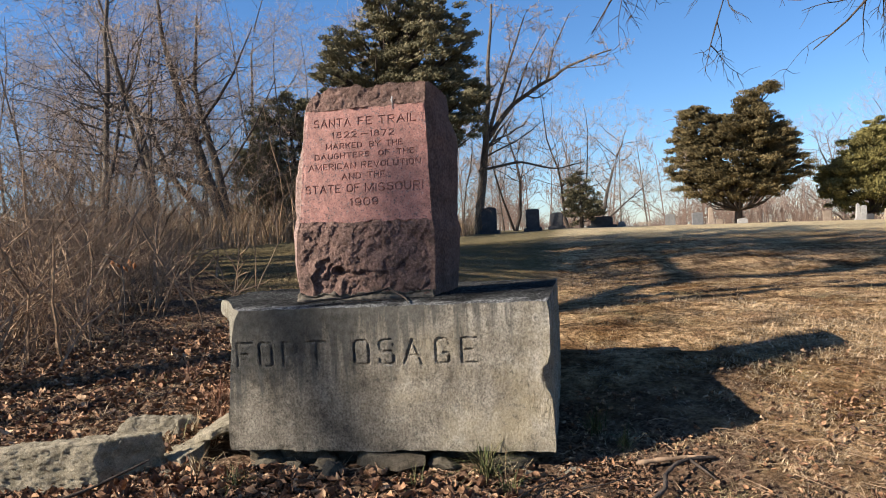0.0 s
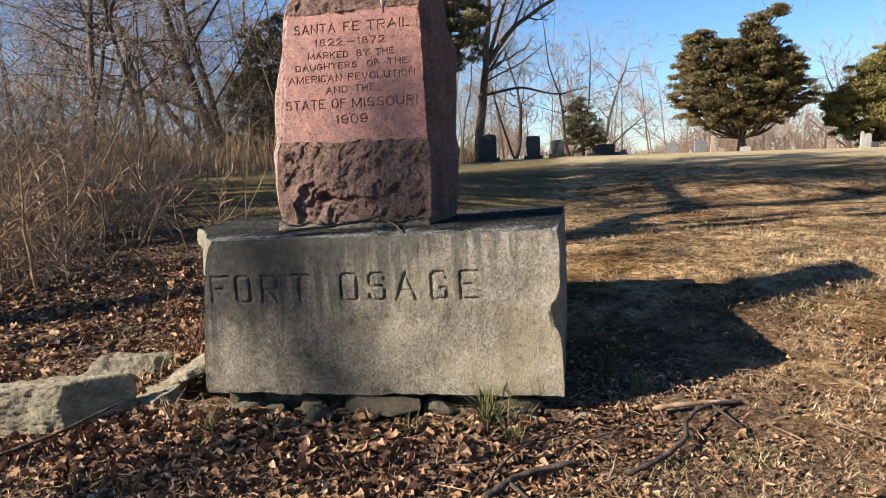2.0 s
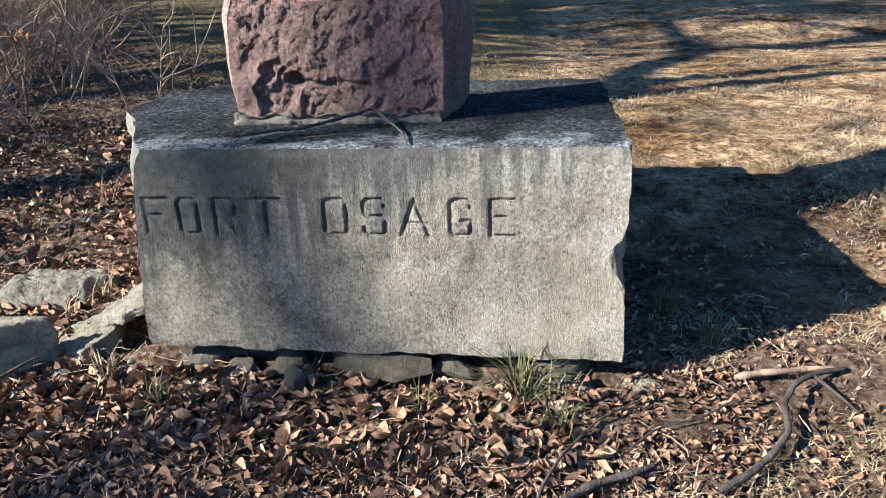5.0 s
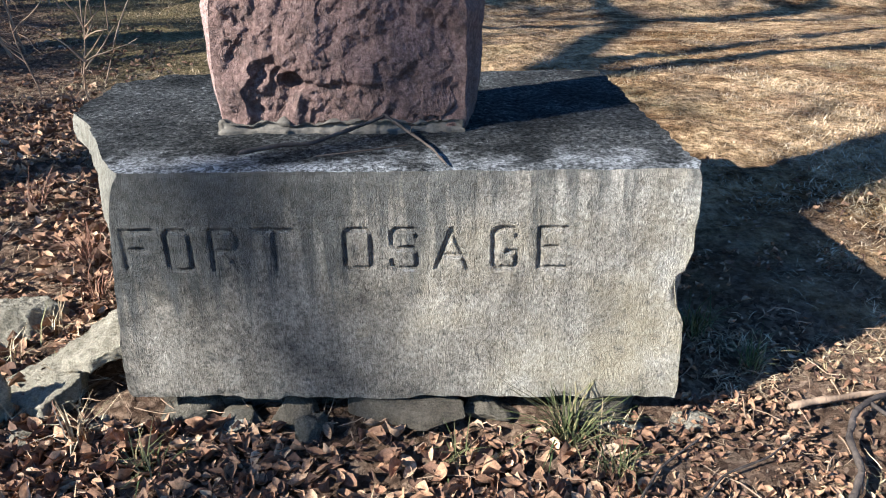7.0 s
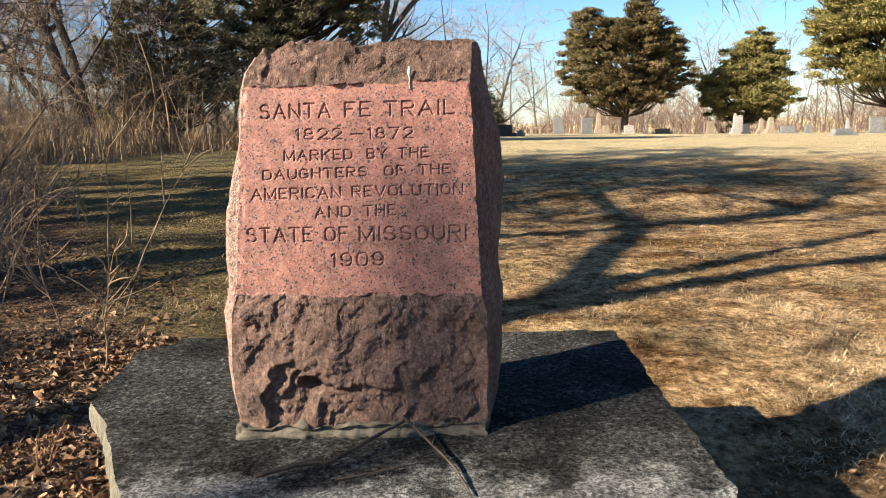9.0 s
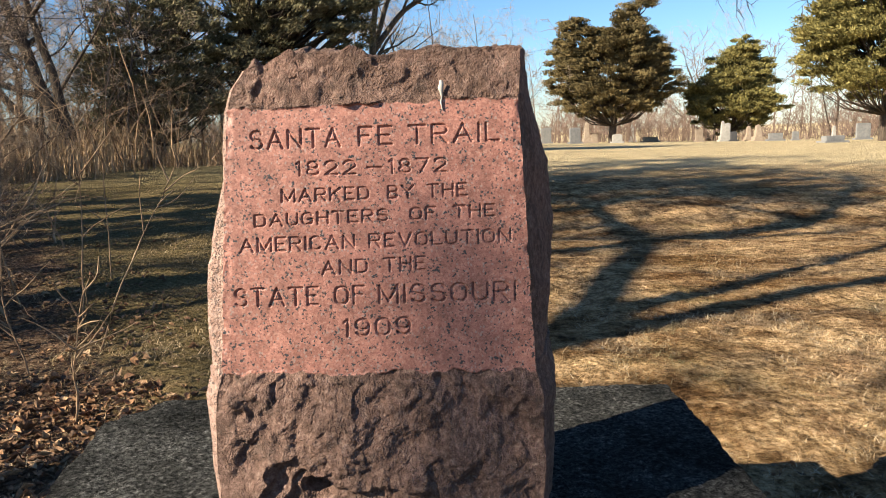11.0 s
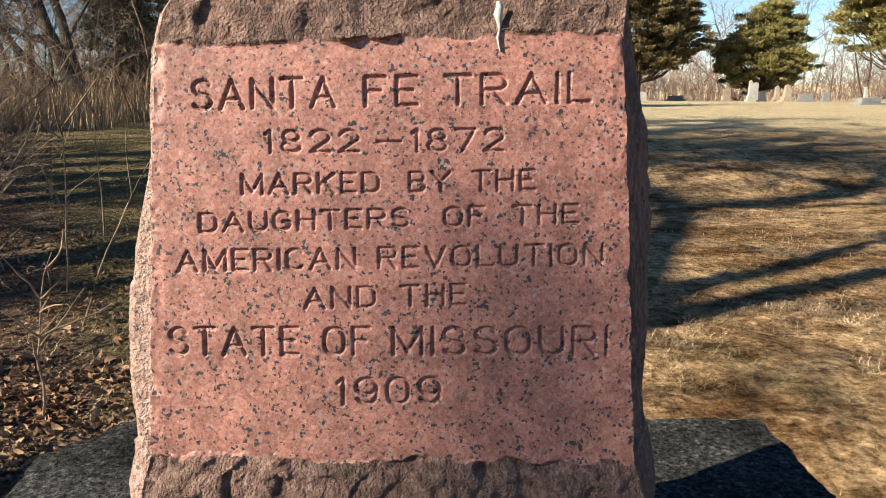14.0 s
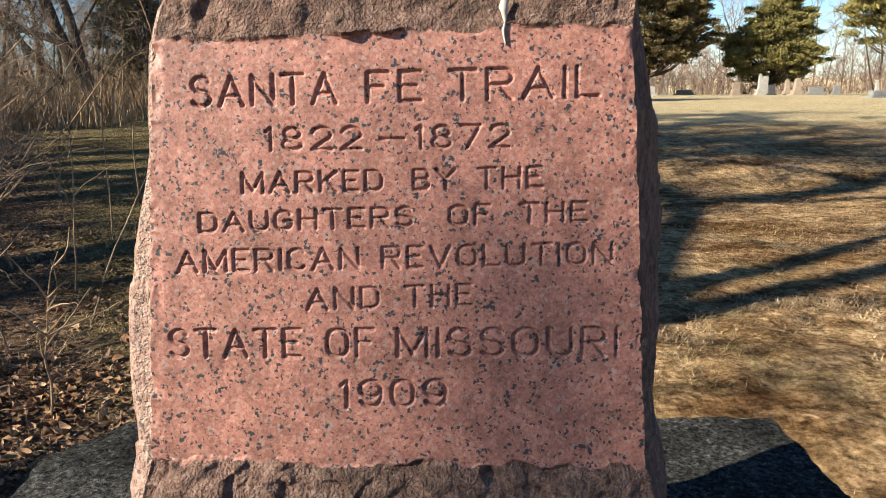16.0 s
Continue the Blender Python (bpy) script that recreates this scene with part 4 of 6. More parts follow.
# ---------------------------------------------------------------- sticks and twigs
def stick(points, r0, r1, label, material=None, sides=7, name="fallen_stick", side=()):
    pts = np.array(points, float)
    t = np.linspace(0, len(pts) - 1, 6 * (len(pts) - 1) + 1)
    fine = np.stack([np.interp(t, np.arange(len(pts)), pts[:, k]) for k in range(3)], 1)
    fine[1:-1] += 0.12 * r0 * np.random.default_rng(len(label)).normal(size=fine[1:-1].shape)
    smooth = fine.copy()
    smooth[1:-1] = (fine[:-2] + fine[1:-1] * 2 + fine[2:]) / 4
    rad = np.linspace(r0, r1, len(smooth)) * (1 + 0.15 * np.sin(np.arange(len(smooth)) * 1.7))
    rad[0] *= 0.6
    rad[-1] *= 0.4
    pieces = [tube(smooth, rad, sides)]
    for s in side:
        pieces.append(tube(np.array(s, float), np.linspace(r1, r1 * 0.4, len(s)), 5))
    v, f = join(pieces)
    ob = new(name, mesh_np(name, v, f, material or M_BARK_GREY, True))
    return tagged(ob, label, "stick", "fallen sticks")


def on_ground(points, lift=0.032):
    return [(x, y, gz(x, y) + lift + h) for x, y, h in points]


stick(on_ground([(.54, -.57, 0), (.61, -.49, .012), (.68, -.42, .014), (.86, -.33, .006)]), .016, .010, "short brown dead branch lying in the leaves", M_BARK, side=[on_ground([(.62, -.48, .01), (.70, -.57, 0), (.76, -.65, -.01)])])
stick(on_ground([(1.01, -.40, 0), (1.10, -.345, .01), (1.17, -.28, .014), (1.235, -.19, .018), (1.25, -.08, .02), (1.30, .0, .026), (1.38, .06, .02), (1.48, .11, 0)]), .011, .008, "crooked brown dead branch lying on bare soil", M_BARK, side=[on_ground([(1.36, .05, .02), (1.41, -.02, .01), (1.45, -.08, 0)])])
stick(on_ground([(1.14, .05, 0), (1.28, .075, .01), (1.44, .10, .01)]), .012, .008, "straight pale dead branch on the grass", M_BRUSH)
stick(on_ground([(.55, -.50, .01), (.57, -.42, .012), (.62, -.32, .018), (.72, -.18, .016), (.86, -.07, .01)]), .006, .003, "thin dark twig in the leaves", M_BARK, 5)
stick(on_ground([(.80, -.28, .01), (.88, -.20, .014), (1.02, -.14, .012), (1.12, -.06, .008)]), .004, .0025, "thin dark twig on the trodden soil", M_BARK, 5)
stick(on_ground([(-1.55, -.42, 0), (-1.30, -.24, .03), (-1.10, -.05, .07)]), .010, .006, "thin grey twig against the sunken block", M_BARK, 5)
stick(on_ground([(-1.70, -.40, 0), (-1.42, -.38, .01)]), .016, .012, "stub of pale wood in the leaves")
stick([(-.36, .105, .684), (-.27, .155, .690), (-.18, .165, .692), (-.05, .335, .706), (.0, .365, .722)], .007, .0045, "dark bent twig lying on the plinth", M_BARK, 6, "twig")
stick([(-.01, .372, .724), (.06, .275, .700), (.135, .14, .684), (.175, .012, .676)], .0045, .003, "grey straight twig lying on the plinth", M_BARK, 6, "twig", side=[[(.075, .24, .697), (.08, .25, .716)]])
stick([(-.16, .10, .6755), (-.05, .14, .677), (.07, .19, .679)], .003, .002, "hair-thin dark twig lying on the plinth", M_BARK, 5, "twig")


# ---------------------------------------------------------------- trees
def grow(rng, start, way, length, radius, level, spec, out):
    """Adds a limb and all that grows from it to out, as (level, path, radii)."""
    n = spec["steps"][level]
    p, d = np.array(start, float), np.array(way, float)
    d /= np.linalg.norm(d)
    path = [p.copy()]
    for k in range(n):
        d = d + rng.normal(size=3) * spec["wander"][level] + np.array((0, 0, spec["rise"][level]))
        d /= np.linalg.norm(d)
        p = p + d * length / n
        path.append(p.copy())
    path = np.array(path)
    tip = spec["tip"][level]
    radii = radius * np.linspace(1, tip, n + 1)
    out.append((level, path, radii))
    sprout(rng, path, length, radius, level, spec, out)


def sprout(rng, path, length, radius, level, spec, out):
    """Side branches along a limb."""
    if level + 1 >= len(spec["steps"]):
        return
    n, tip = len(path) - 1, spec["tip"][level]
    count = spec["count"][level]
    count = int(count * rng.uniform(0.75, 1.25) + 0.5)
    for k in range(count):
        t = rng.uniform(spec["from"][level], 1.0)
        i = min(int(t * n), n - 1)
        at = path[i] + (path[i + 1] - path[i]) * (t * n - i)
        along = path[i + 1] - path[i]
        along /= np.linalg.norm(along)
        side = rng.normal(size=3)
        side -= along * (side @ along)
        side /= np.linalg.norm(side)
        if level == 0:
            side[2] *= 0.4
        w = along * (1 - spec["open"][level]) + side * spec["open"][level]
        r = radius * (1 + (tip - 1) * t) * rng.uniform(0.28, 0.48)
        r = max(r, spec.get("least", 0.006))
        grow(rng, at, w, length * spec["ratio"][level] * rng.uniform(0.6, 1.15) * (1.15 - 0.5 * t), r, level + 1, spec, out)


TREE = dict(steps=[9, 7, 5, 3], wander=[.09, .17, .2, .25], rise=[.03, .04, .02, -.01], tip=[.14, .2, .3, .4],
            count=[14, 8, 8], ratio=[.5, .5, .45], open=[.66, .62, .66])
TREE["from"] = [.28, .2, .15]


def limbs_to_mesh(name, limbs, levels, sides, material):
    v, f = join([tube(p, r, sides[l]) for l, p, r in limbs if l in levels])
    return mesh_np(name, v, f, material, True)


def tree_meshes(seed, height, radius, stems=((0, 0, 1),), spec=TREE, bark_m=None, twig_m=None):
    rng = np.random.default_rng(seed)
    out = []
    for k, (sx, sy, sz) in enumerate(stems):
        thin = (1.0, .72, .6)[k]
        grow(rng, (0.9 * radius * sx, 0.9 * radius * sy, -0.1), (sx, sy, sz), height * thin ** .4, radius * thin, 0, spec, out)
    trunk = limbs_to_mesh("trunk", out, (0, 1), {0: 9, 1: 6}, bark_m or M_BARK)
    crown = limbs_to_mesh("crown", out, tuple(range(2, 9)), {2: 4, 3: 3, 4: 3}, twig_m or M_TWIG)
    return trunk, crown


def tree(meshes, x, y, label, yaw=0, scale=1.0, group="bare trees", name="bare_tree"):
    root = thing(name, pose(x, y, gz(x, y) - 0.03, 0, 0, yaw), label, "tree", group)
    root.scale = (scale, scale, scale)
    part("trunk", meshes[0], None, root)
    part("crown", meshes[1], None, root)
    return root


BUSHY = dict(TREE, count=[24, 9, 6], ratio=[.36, .5, .45], wander=[.07, .16, .2, .25], least=.005)
BUSHY["from"] = [.12, .15, .15]
FINE = tree_meshes(17, 8.5, .055, ((.05, .0, 1),), BUSHY, M_BARK_GREY)
SLIM = tree_meshes(12, 10.5, .105, ((.0, .0, 1),), dict(TREE, ratio=[.30, .5, .45], wander=[.055, .15, .2, .24], count=[16, 9, 8]), M_BARK_GREY)
TALL = tree_meshes(13, 12.0, .13, ((.05, .05, 1),), bark_m=M_BARK_GREY)
FORK = tree_meshes(14, 10.0, .11, ((.25, .1, 1), (-.3, -.1, 1)))
NEAR = tree_meshes(16, 8.0, .075, ((-.15, .0, 1), (.2, .1, 1)), dict(TREE, count=[14, 8, 5], rise=[.01, .02, -.01, -.02], wander=[.14, .22, .22, .25]), None, M_BARK)
SPRAWL = tree_meshes(15, 8.5, .15, ((.5, -.1, .9), (-.1, .2, 1), (.8, .1, .7)), dict(TREE, rise=[.01, .02, -.01, -.02]), M_BARK_GREY)

def limbed_tree(seed, x, y, label, bark_m, limbs):
    """A bare tree with known trunks and limbs: thickness, level and points (sideways, height)."""
    rng = np.random.default_rng(seed)
    root = thing("bare_tree", pose(x, y, gz(x, y) - .05), label, "tree", "bare trees")
    spec = dict(TREE, count=[12, 9, 7], ratio=[.36, .42, .45], least=.008)
    spec["from"] = [.30, .15, .15]
    out = []
    for r, level, pts in limbs:
        pts = np.array([(a, .12 * math.sin(2.3 * k + seed) * (k > 0), b) for k, (a, b) in enumerate(pts)])
        t = np.linspace(0, len(pts) - 1, 17)
        path = np.stack([np.interp(t, np.arange(len(pts)), pts[:, k]) for k in range(3)], 1)
        path[1:-1] += rng.normal(size=path[1:-1].shape) * r * .3
        path[1:-1] = (path[:-2] + 2 * path[1:-1] + path[2:]) / 4
        out.append((level, path, np.linspace(r, max(r * .22, .012), 17)))
        sprout(rng, path, np.linalg.norm(pts[-1] - pts[0]), r, level, spec, out)
    part("trunk", limbs_to_mesh("trunk", out, (0, 1, 2), {0: 9, 1: 6, 2: 4}, bark_m), None, root)
    part("crown", limbs_to_mesh("crown", out, (3,), {3: 3}, M_TWIG), None, root)
    return root


tree(SPRAWL, -10.38, 15.5, "spreading bare tree with dense dark twigs in the brush", 150, .95)
limbed_tree(41, -9.8, 19.0, "leaning dark-barked bare tree with several trunks at the wood's edge", M_BARK, [
    (.20, 0, [(0, 0), (-.65, 1.95), (-1.4, 3.6), (-1.77, 5.3), (-2.05, 6.6), (-2.3, 8.2)]), (.15, 0, [(.02, 0), (-.37, 2.1), (-.93, 4.0), (-1.1, 5.5), (-.9, 7.4)]),
    (.13, 0, [(-.35, .3), (-1.95, 2.1), (-3.07, 4.5), (-4.2, 5.9)]), (.11, 1, [(-1.4, 3.6), (-2.9, 4.4), (-4.4, 4.9), (-6.2, 4.6)]),
    (.10, 1, [(-.65, 1.95), (-2.5, 2.6), (-4.5, 3.6), (-6.5, 3.9)]), (.045, 1, [(-.37, 2.1), (.8, 3.6), (1.6, 5.2)]), (.06, 1, [(-.93, 4.0), (.2, 5.3), (.9, 6.9)])])
tree(SLIM, -11.00, 14.0, "slender straight grey bare tree in the brush", 0, 1.0)
tree(NEAR, -9.72, 12.4, "leaning bare tree in the brush with low dark limbs", 0, 1.0)
limbed_tree(43, -2.9, 26.0, "spreading grey bare tree beside the dark cedar", M_BARK_GREY, [
    (.20, 0, [(0, 0), (.2, 2.2), (.55, 3.9), (.6, 5.8), (.9, 9.0)]), (.11, 0, [(.5, 3.7), (1.6, 5.1), (2.95, 5.8), (4.05, 6.4), (5.4, 6.8)]), (.09, 0, [(.55, 3.9), (1.3, 6.2), (2.3, 8.6)]),
    (.07, 1, [(.1, 2.5), (1.6, 2.8), (3.1, 2.4), (4.2, 2.6)]), (.05, 1, [(1.6, 5.1), (2.2, 6.6), (3.0, 7.8)]), (.05, 1, [(2.95, 5.8), (3.2, 7.0), (3.9, 8.3)])])
tree(FORK, -2.04, 33.0, "twin-trunked bare tree among headstones", 40, .8)
tree(FORK, 0.51, 36.0, "low bare tree behind headstones", 140, .75)
tree(SLIM, 7.63, 72.0, "slender bare tree beyond the graves", 60, .9)
tree(SLIM, 5.11, 72.5, "slender bare tree beyond the graves", 200, .9)
WOOD = [(FINE, -15.78, 17, 30, .9), (FORK, -13.82, 23, 80, .9), (FINE, -19.12, 26, 200, 1.2), (SPRAWL, -21.09, 20, 160, .9),
        (FORK, -24.26, 30, 10, 1.1), (FINE, -9.69, 29, 120, 1.2), (FINE, -6.74, 27, 20, 1.1), (TALL, -14.96, 33, 300, 1.0), (FINE, -17.90, 22, 150, 1.0),
        (FORK, -28.72, 38, 70, 1.2), (SPRAWL, -11.88, 38, 220, 1.1), (TALL, -5.13, 40, 50, .9), (FORK, -8.81, 44, 260, 1.0),
        (SPRAWL, 2.05, 46, 30, .9), (FINE, -20.15, 16, 260, .9), (FINE, -8.81, 25, 260, 1.0), (FORK, 49.0, 95, 20, 1.5), (TALL, 40.5, 97, 100, 1.5), (SPRAWL, 33.0, 93, 200, 1.5),
        (FINE, -11.91, 21, 10, 1.0), (FINE, -14.64, 20, 140, 1.1), (FINE, -17.03, 29, 70, 1.3), (FINE, -11.75, 26, 300, 1.2), (FINE, -22.14, 24, 230, 1.2),
        (FINE, -7.54, 24, 33, .7), (FINE, -5.69, 26, 77, .8), (FINE, -10.25, 23, 200, .6), (FINE, -8.56, 21.5, 250, .5), (FINE, -13.18, 22, 310, .7), (FINE, -6.56, 29, 150, .9),
        (FINE, -4.08, 30, 95, .8), (FINE, -11.26, 19.5, 60, .55), (FINE, -15.36, 18.5, 280, .6), (FINE, -13.86, 28, 15, .9), (FINE, -2.67, 34, 220, .8), (FINE, -12.36, 24.5, 170, .7)]
THIN_WOOD = random.Random(19)
for k in range(5):
    y = THIN_WOOD.uniform(17, 34)
    WOOD.append((FINE, -7.5 - .35 * y + 6.5 - THIN_WOOD.uniform(0, 14), y, THIN_WOOD.uniform(0, 360), THIN_WOOD.uniform(.55, 1.15)))
for m, x, y, yaw, s in WOOD:
    tree(m, x, y, "leafless tree of the winter wood", yaw, s)
# trees that stand outside the view towards the sun; their shadows cross the lawn and the monument
SUN_C, SUN_S, SUN_T = math.cos(radians(SUN_AZ)), math.sin(radians(SUN_AZ)), math.tan(radians(SUN_EL))


def sunward(across, back):
    """A place so far across the sun's heading and so far back along it from the plinth's corner."""
    return -SUN_S * across - SUN_C * back, SUN_C * across - SUN_S * back


def shade_tree(seed, across, back, radius, height, limbs, spec, label, lean=0.0, tip=.22):
    """A bare tree known by its shadow. limbs: thickness and points (shadow's length along the sun's heading, across it)."""
    rng = np.random.default_rng(seed)
    bx, by = sunward(across, back)
    floor = gz(bx, by) - .05
    root = thing("bare_tree", pose(bx, by, floor), label, "tree", "bare trees")
    out = []
    trunk = [(lean * t * t, .10 * math.sin(4 * t + seed), height * t) for t in np.linspace(0, 1, 7)]
    for r, level, end, pts in [(radius, 0, tip, None)] + list(limbs):
        if pts is None:
            pts = np.array(trunk)
        else:
            pts = np.array([(-SUN_S * (o - across), SUN_C * (o - across), (l + back) * SUN_T + gz(*sunward(o, -l)) - floor) for l, o in pts])
        t = np.linspace(0, len(pts) - 1, 19)
        path = np.stack([np.interp(t, np.arange(len(pts)), pts[:, k]) for k in range(3)], 1)
        path[1:-1] += rng.normal(size=path[1:-1].shape) * r * .22
        path[1:-1] = (path[:-2] + 2 * path[1:-1] + path[2:]) / 4
        out.append((level, path, np.linspace(r, r * end, 19)))
        sprout(rng, path, np.linalg.norm(pts[-1] - pts[0]), r, level, spec, out)
    part("trunk", limbs_to_mesh("trunk", out, (0, 1), {0: 10, 1: 7}, M_BARK), None, root)
    part("crown", limbs_to_mesh("crown", out, (2, 3), {2: 4, 3: 3}, M_TWIG), None, root)
    return root


OPEN = dict(TREE, count=[3, 7, 6], ratio=[.25, .34, .42], least=.014)
OPEN["from"] = [.62, .35, .15]
FULL = dict(TREE, count=[17, 9, 6], ratio=[.36, .5, .45], least=.034)
FULL["from"] = [.42, .2, .15]
shade_tree(41, 2.70, 8.6, .25, 9.9, [(.18, 1, .55, [(1.0, 2.70), (1.9, 2.77), (2.75, 3.07), (3.55, 3.65), (5.0, 5.05), (6.45, 6.5), (6.95, 7.4), (7.4, 8.7), (7.9, 9.9)]),
                                    (.15, 1, .5, [(2.2, 2.75), (3.4, 3.15), (4.8, 3.3), (6.7, 3.8), (8.6, 4.25), (10.5, 5.0)])], OPEN, "tall forked bare tree at the edge of the lawn", .10, .5)
shade_tree(42, 6.05, 9.2, .36, 11.6, [(.15, 1, .5, [(8.0, 6.1), (9.4, 6.05), (10.7, 6.5), (12.3, 7.3), (13.6, 8.3)]), (.11, 1, .4, [(6.3, 6.3), (8.0, 5.75), (9.6, 5.4), (11.6, 5.5)]),
                                     (.11, 1, .4, [(8.3, 6.2), (9.5, 6.4), (9.0, 7.6), (8.1, 8.3)])], OPEN, "tall bare tree with steep limbs at the edge of the lawn", -.1, .42)
shade_tree(43, 10.1, 9.5, .38, 12.8, [(.16, 1, .4, [(7.0, 10.1), (9.2, 9.3), (11.5, 8.7), (13.8, 8.0)]), (.14, 1, .4, [(7.8, 10.1), (9.0, 11.0), (10.8, 11.8)])], FULL, "dense-crowned bare tree at the edge of the lawn")
shade_tree(44, 8.6, 12.5, .32, 15.6, [(.13, 1, .4, [(9.0, 8.6), (11.0, 8.0), (13.0, 7.2)])], FULL, "dense-crowned bare tree at the edge of the lawn", .2)
shade_tree(45, 12.4, 10.5, .34, 13.0, [], FULL, "dense-crowned bare tree at the edge of the lawn")
shade_tree(54, 11.2, 15.0, .34, 16.8, [], FULL, "dense-crowned bare tree at the edge of the lawn", -.2)
shade_tree(55, 9.4, 17.0, .34, 18.4, [], FULL, "dense-crowned bare tree at the edge of the lawn", .2)
shade_tree(46, 5.3, 7.0, .18, 6.6, [], OPEN, "young bare tree at the edge of the lawn")
shade_tree(47, 1.85, 7.5, .14, 4.3, [], OPEN, "stunted bare tree at the edge of the lawn")
shade_tree(49, 14.8, 9.0, .22, 8.8, [], OPEN, "bare tree at the wood's edge")
shade_tree(50, 17.2, 9.0, .22, 8.4, [], OPEN, "bare tree at the wood's edge")
# a straight slender tree far off; the soft shade of its top lies on the monument
HIGH = dict(TREE, count=[3, 3, 3], ratio=[.06, .3, .45], open=[.45, .6, .66], least=.012)
HIGH["from"] = [.80, .3, .15]
shade_tree(53, -.10, 25, .30, 14.3, [(.108, 1, .95, [(-1.2, -.10), (.5, .14), (1.5, .34), (2.1, .375), (2.52, .325)]), (.06, 1, .5, [(-1.5, -.12), (-.4, -.30), (1.2, -.62)])],
           HIGH, "straight slender leafless tree far beyond the lawn's edge", 0, .8)


def overhang():
    """A tree behind the path whose drooping twigs hang into view."""
    rng = np.random.default_rng(5)
    root = thing("bare_tree", pose(7.5, -1.5, gz(7.5, -1.5)), "tall bare tree with drooping dark twigs overhanging the lawn", "tree", "bare trees")
    out = []
    spec = dict(TREE, count=[4, 5, 5])
    grow(rng, (0, 0, -.1), (-.05, .0, 1), 9.0, .2, 0, spec, out)
    droop = dict(steps=[8, 6, 4], wander=[.06, .14, .22], rise=[-.05, -.10, -.06], tip=[.3, .3, .4], count=[16, 5], ratio=[.10, .45], open=[.6, .6], least=.004)
    droop["from"] = [.55, .2]
    for way in (((0, .2, 5.6), (-3.0, 5.0, 5.9), (-5.3, 6.7, 4.7), (-6.3, 7.2, 3.5)), ((0, .2, 6.0), (-2.5, 5.0, 5.7), (-4.6, 6.6, 4.4), (-5.0, 7.2, 3.2)),
                ((0, .2, 5.2), (-1.5, 4.5, 5.3), (-2.7, 6.5, 4.1), (-3.9, 7.2, 3.1)), ((0, .2, 5.0), (-1.2, 4.7, 5.0), (-2.2, 6.6, 3.9), (-2.9, 7.3, 3.0))):
        pts = np.array(way)
        t = np.linspace(0, 3, 13)
        path = np.stack([np.interp(t, np.arange(4), pts[:, k]) for k in range(3)], 1)
        path[1:-1] += rng.normal(size=path[1:-1].shape) * .06
        out.append((1, path, np.linspace(.06, .006, 13)))
        limbs = []
        sprout(rng, path, 10.0, .05, 0, droop, limbs)
        out += [(l + 1, q, r) for l, q, r in limbs]
    part("trunk", limbs_to_mesh("trunk", out, (0, 1), {0: 9, 1: 6}, M_BARK), None, root)
    part("crown", limbs_to_mesh("crown", out, (2, 3), {2: 4, 3: 3}, M_BARK), None, root)


overhang()


# ---------------------------------------------------------------- cedars
def sprays(rng, centres, ways, size, count, pad):
    """Small upswept leaf sprays packed into a flat pad round each centre: vertices and quads."""
    n = len(centres) * count
    spread = np.repeat(pad, count)[:, None]
    u = rng.normal(size=(n, 3))
    u /= np.linalg.norm(u, axis=1, keepdims=True)
    way = np.repeat(ways, count, 0)
    c = np.repeat(centres, count, 0) + (u * (1.0, 1.0, 0.42) + way * .35) * rng.uniform(.1, 1.0, (n, 1)) ** .7 * spread
    d = way + rng.normal(size=(n, 3)) * 0.45 + (0, 0, 0.45)
    d /= np.linalg.norm(d, axis=1, keepdims=True)
    s = np.cross(d, rng.normal(size=(n, 3)))
    s /= np.linalg.norm(s, axis=1, keepdims=True)
    ln = size * rng.uniform(0.5, 1.5, (n, 1))
    w = ln * rng.uniform(0.16, 0.30, (n, 1))
    v = np.stack([c - d * ln * .5 - s * w, c - d * ln * .5 + s * w, c + d * ln * .6], 1).reshape(-1, 3)
    return v, np.arange(n * 3).reshape(-1, 3)


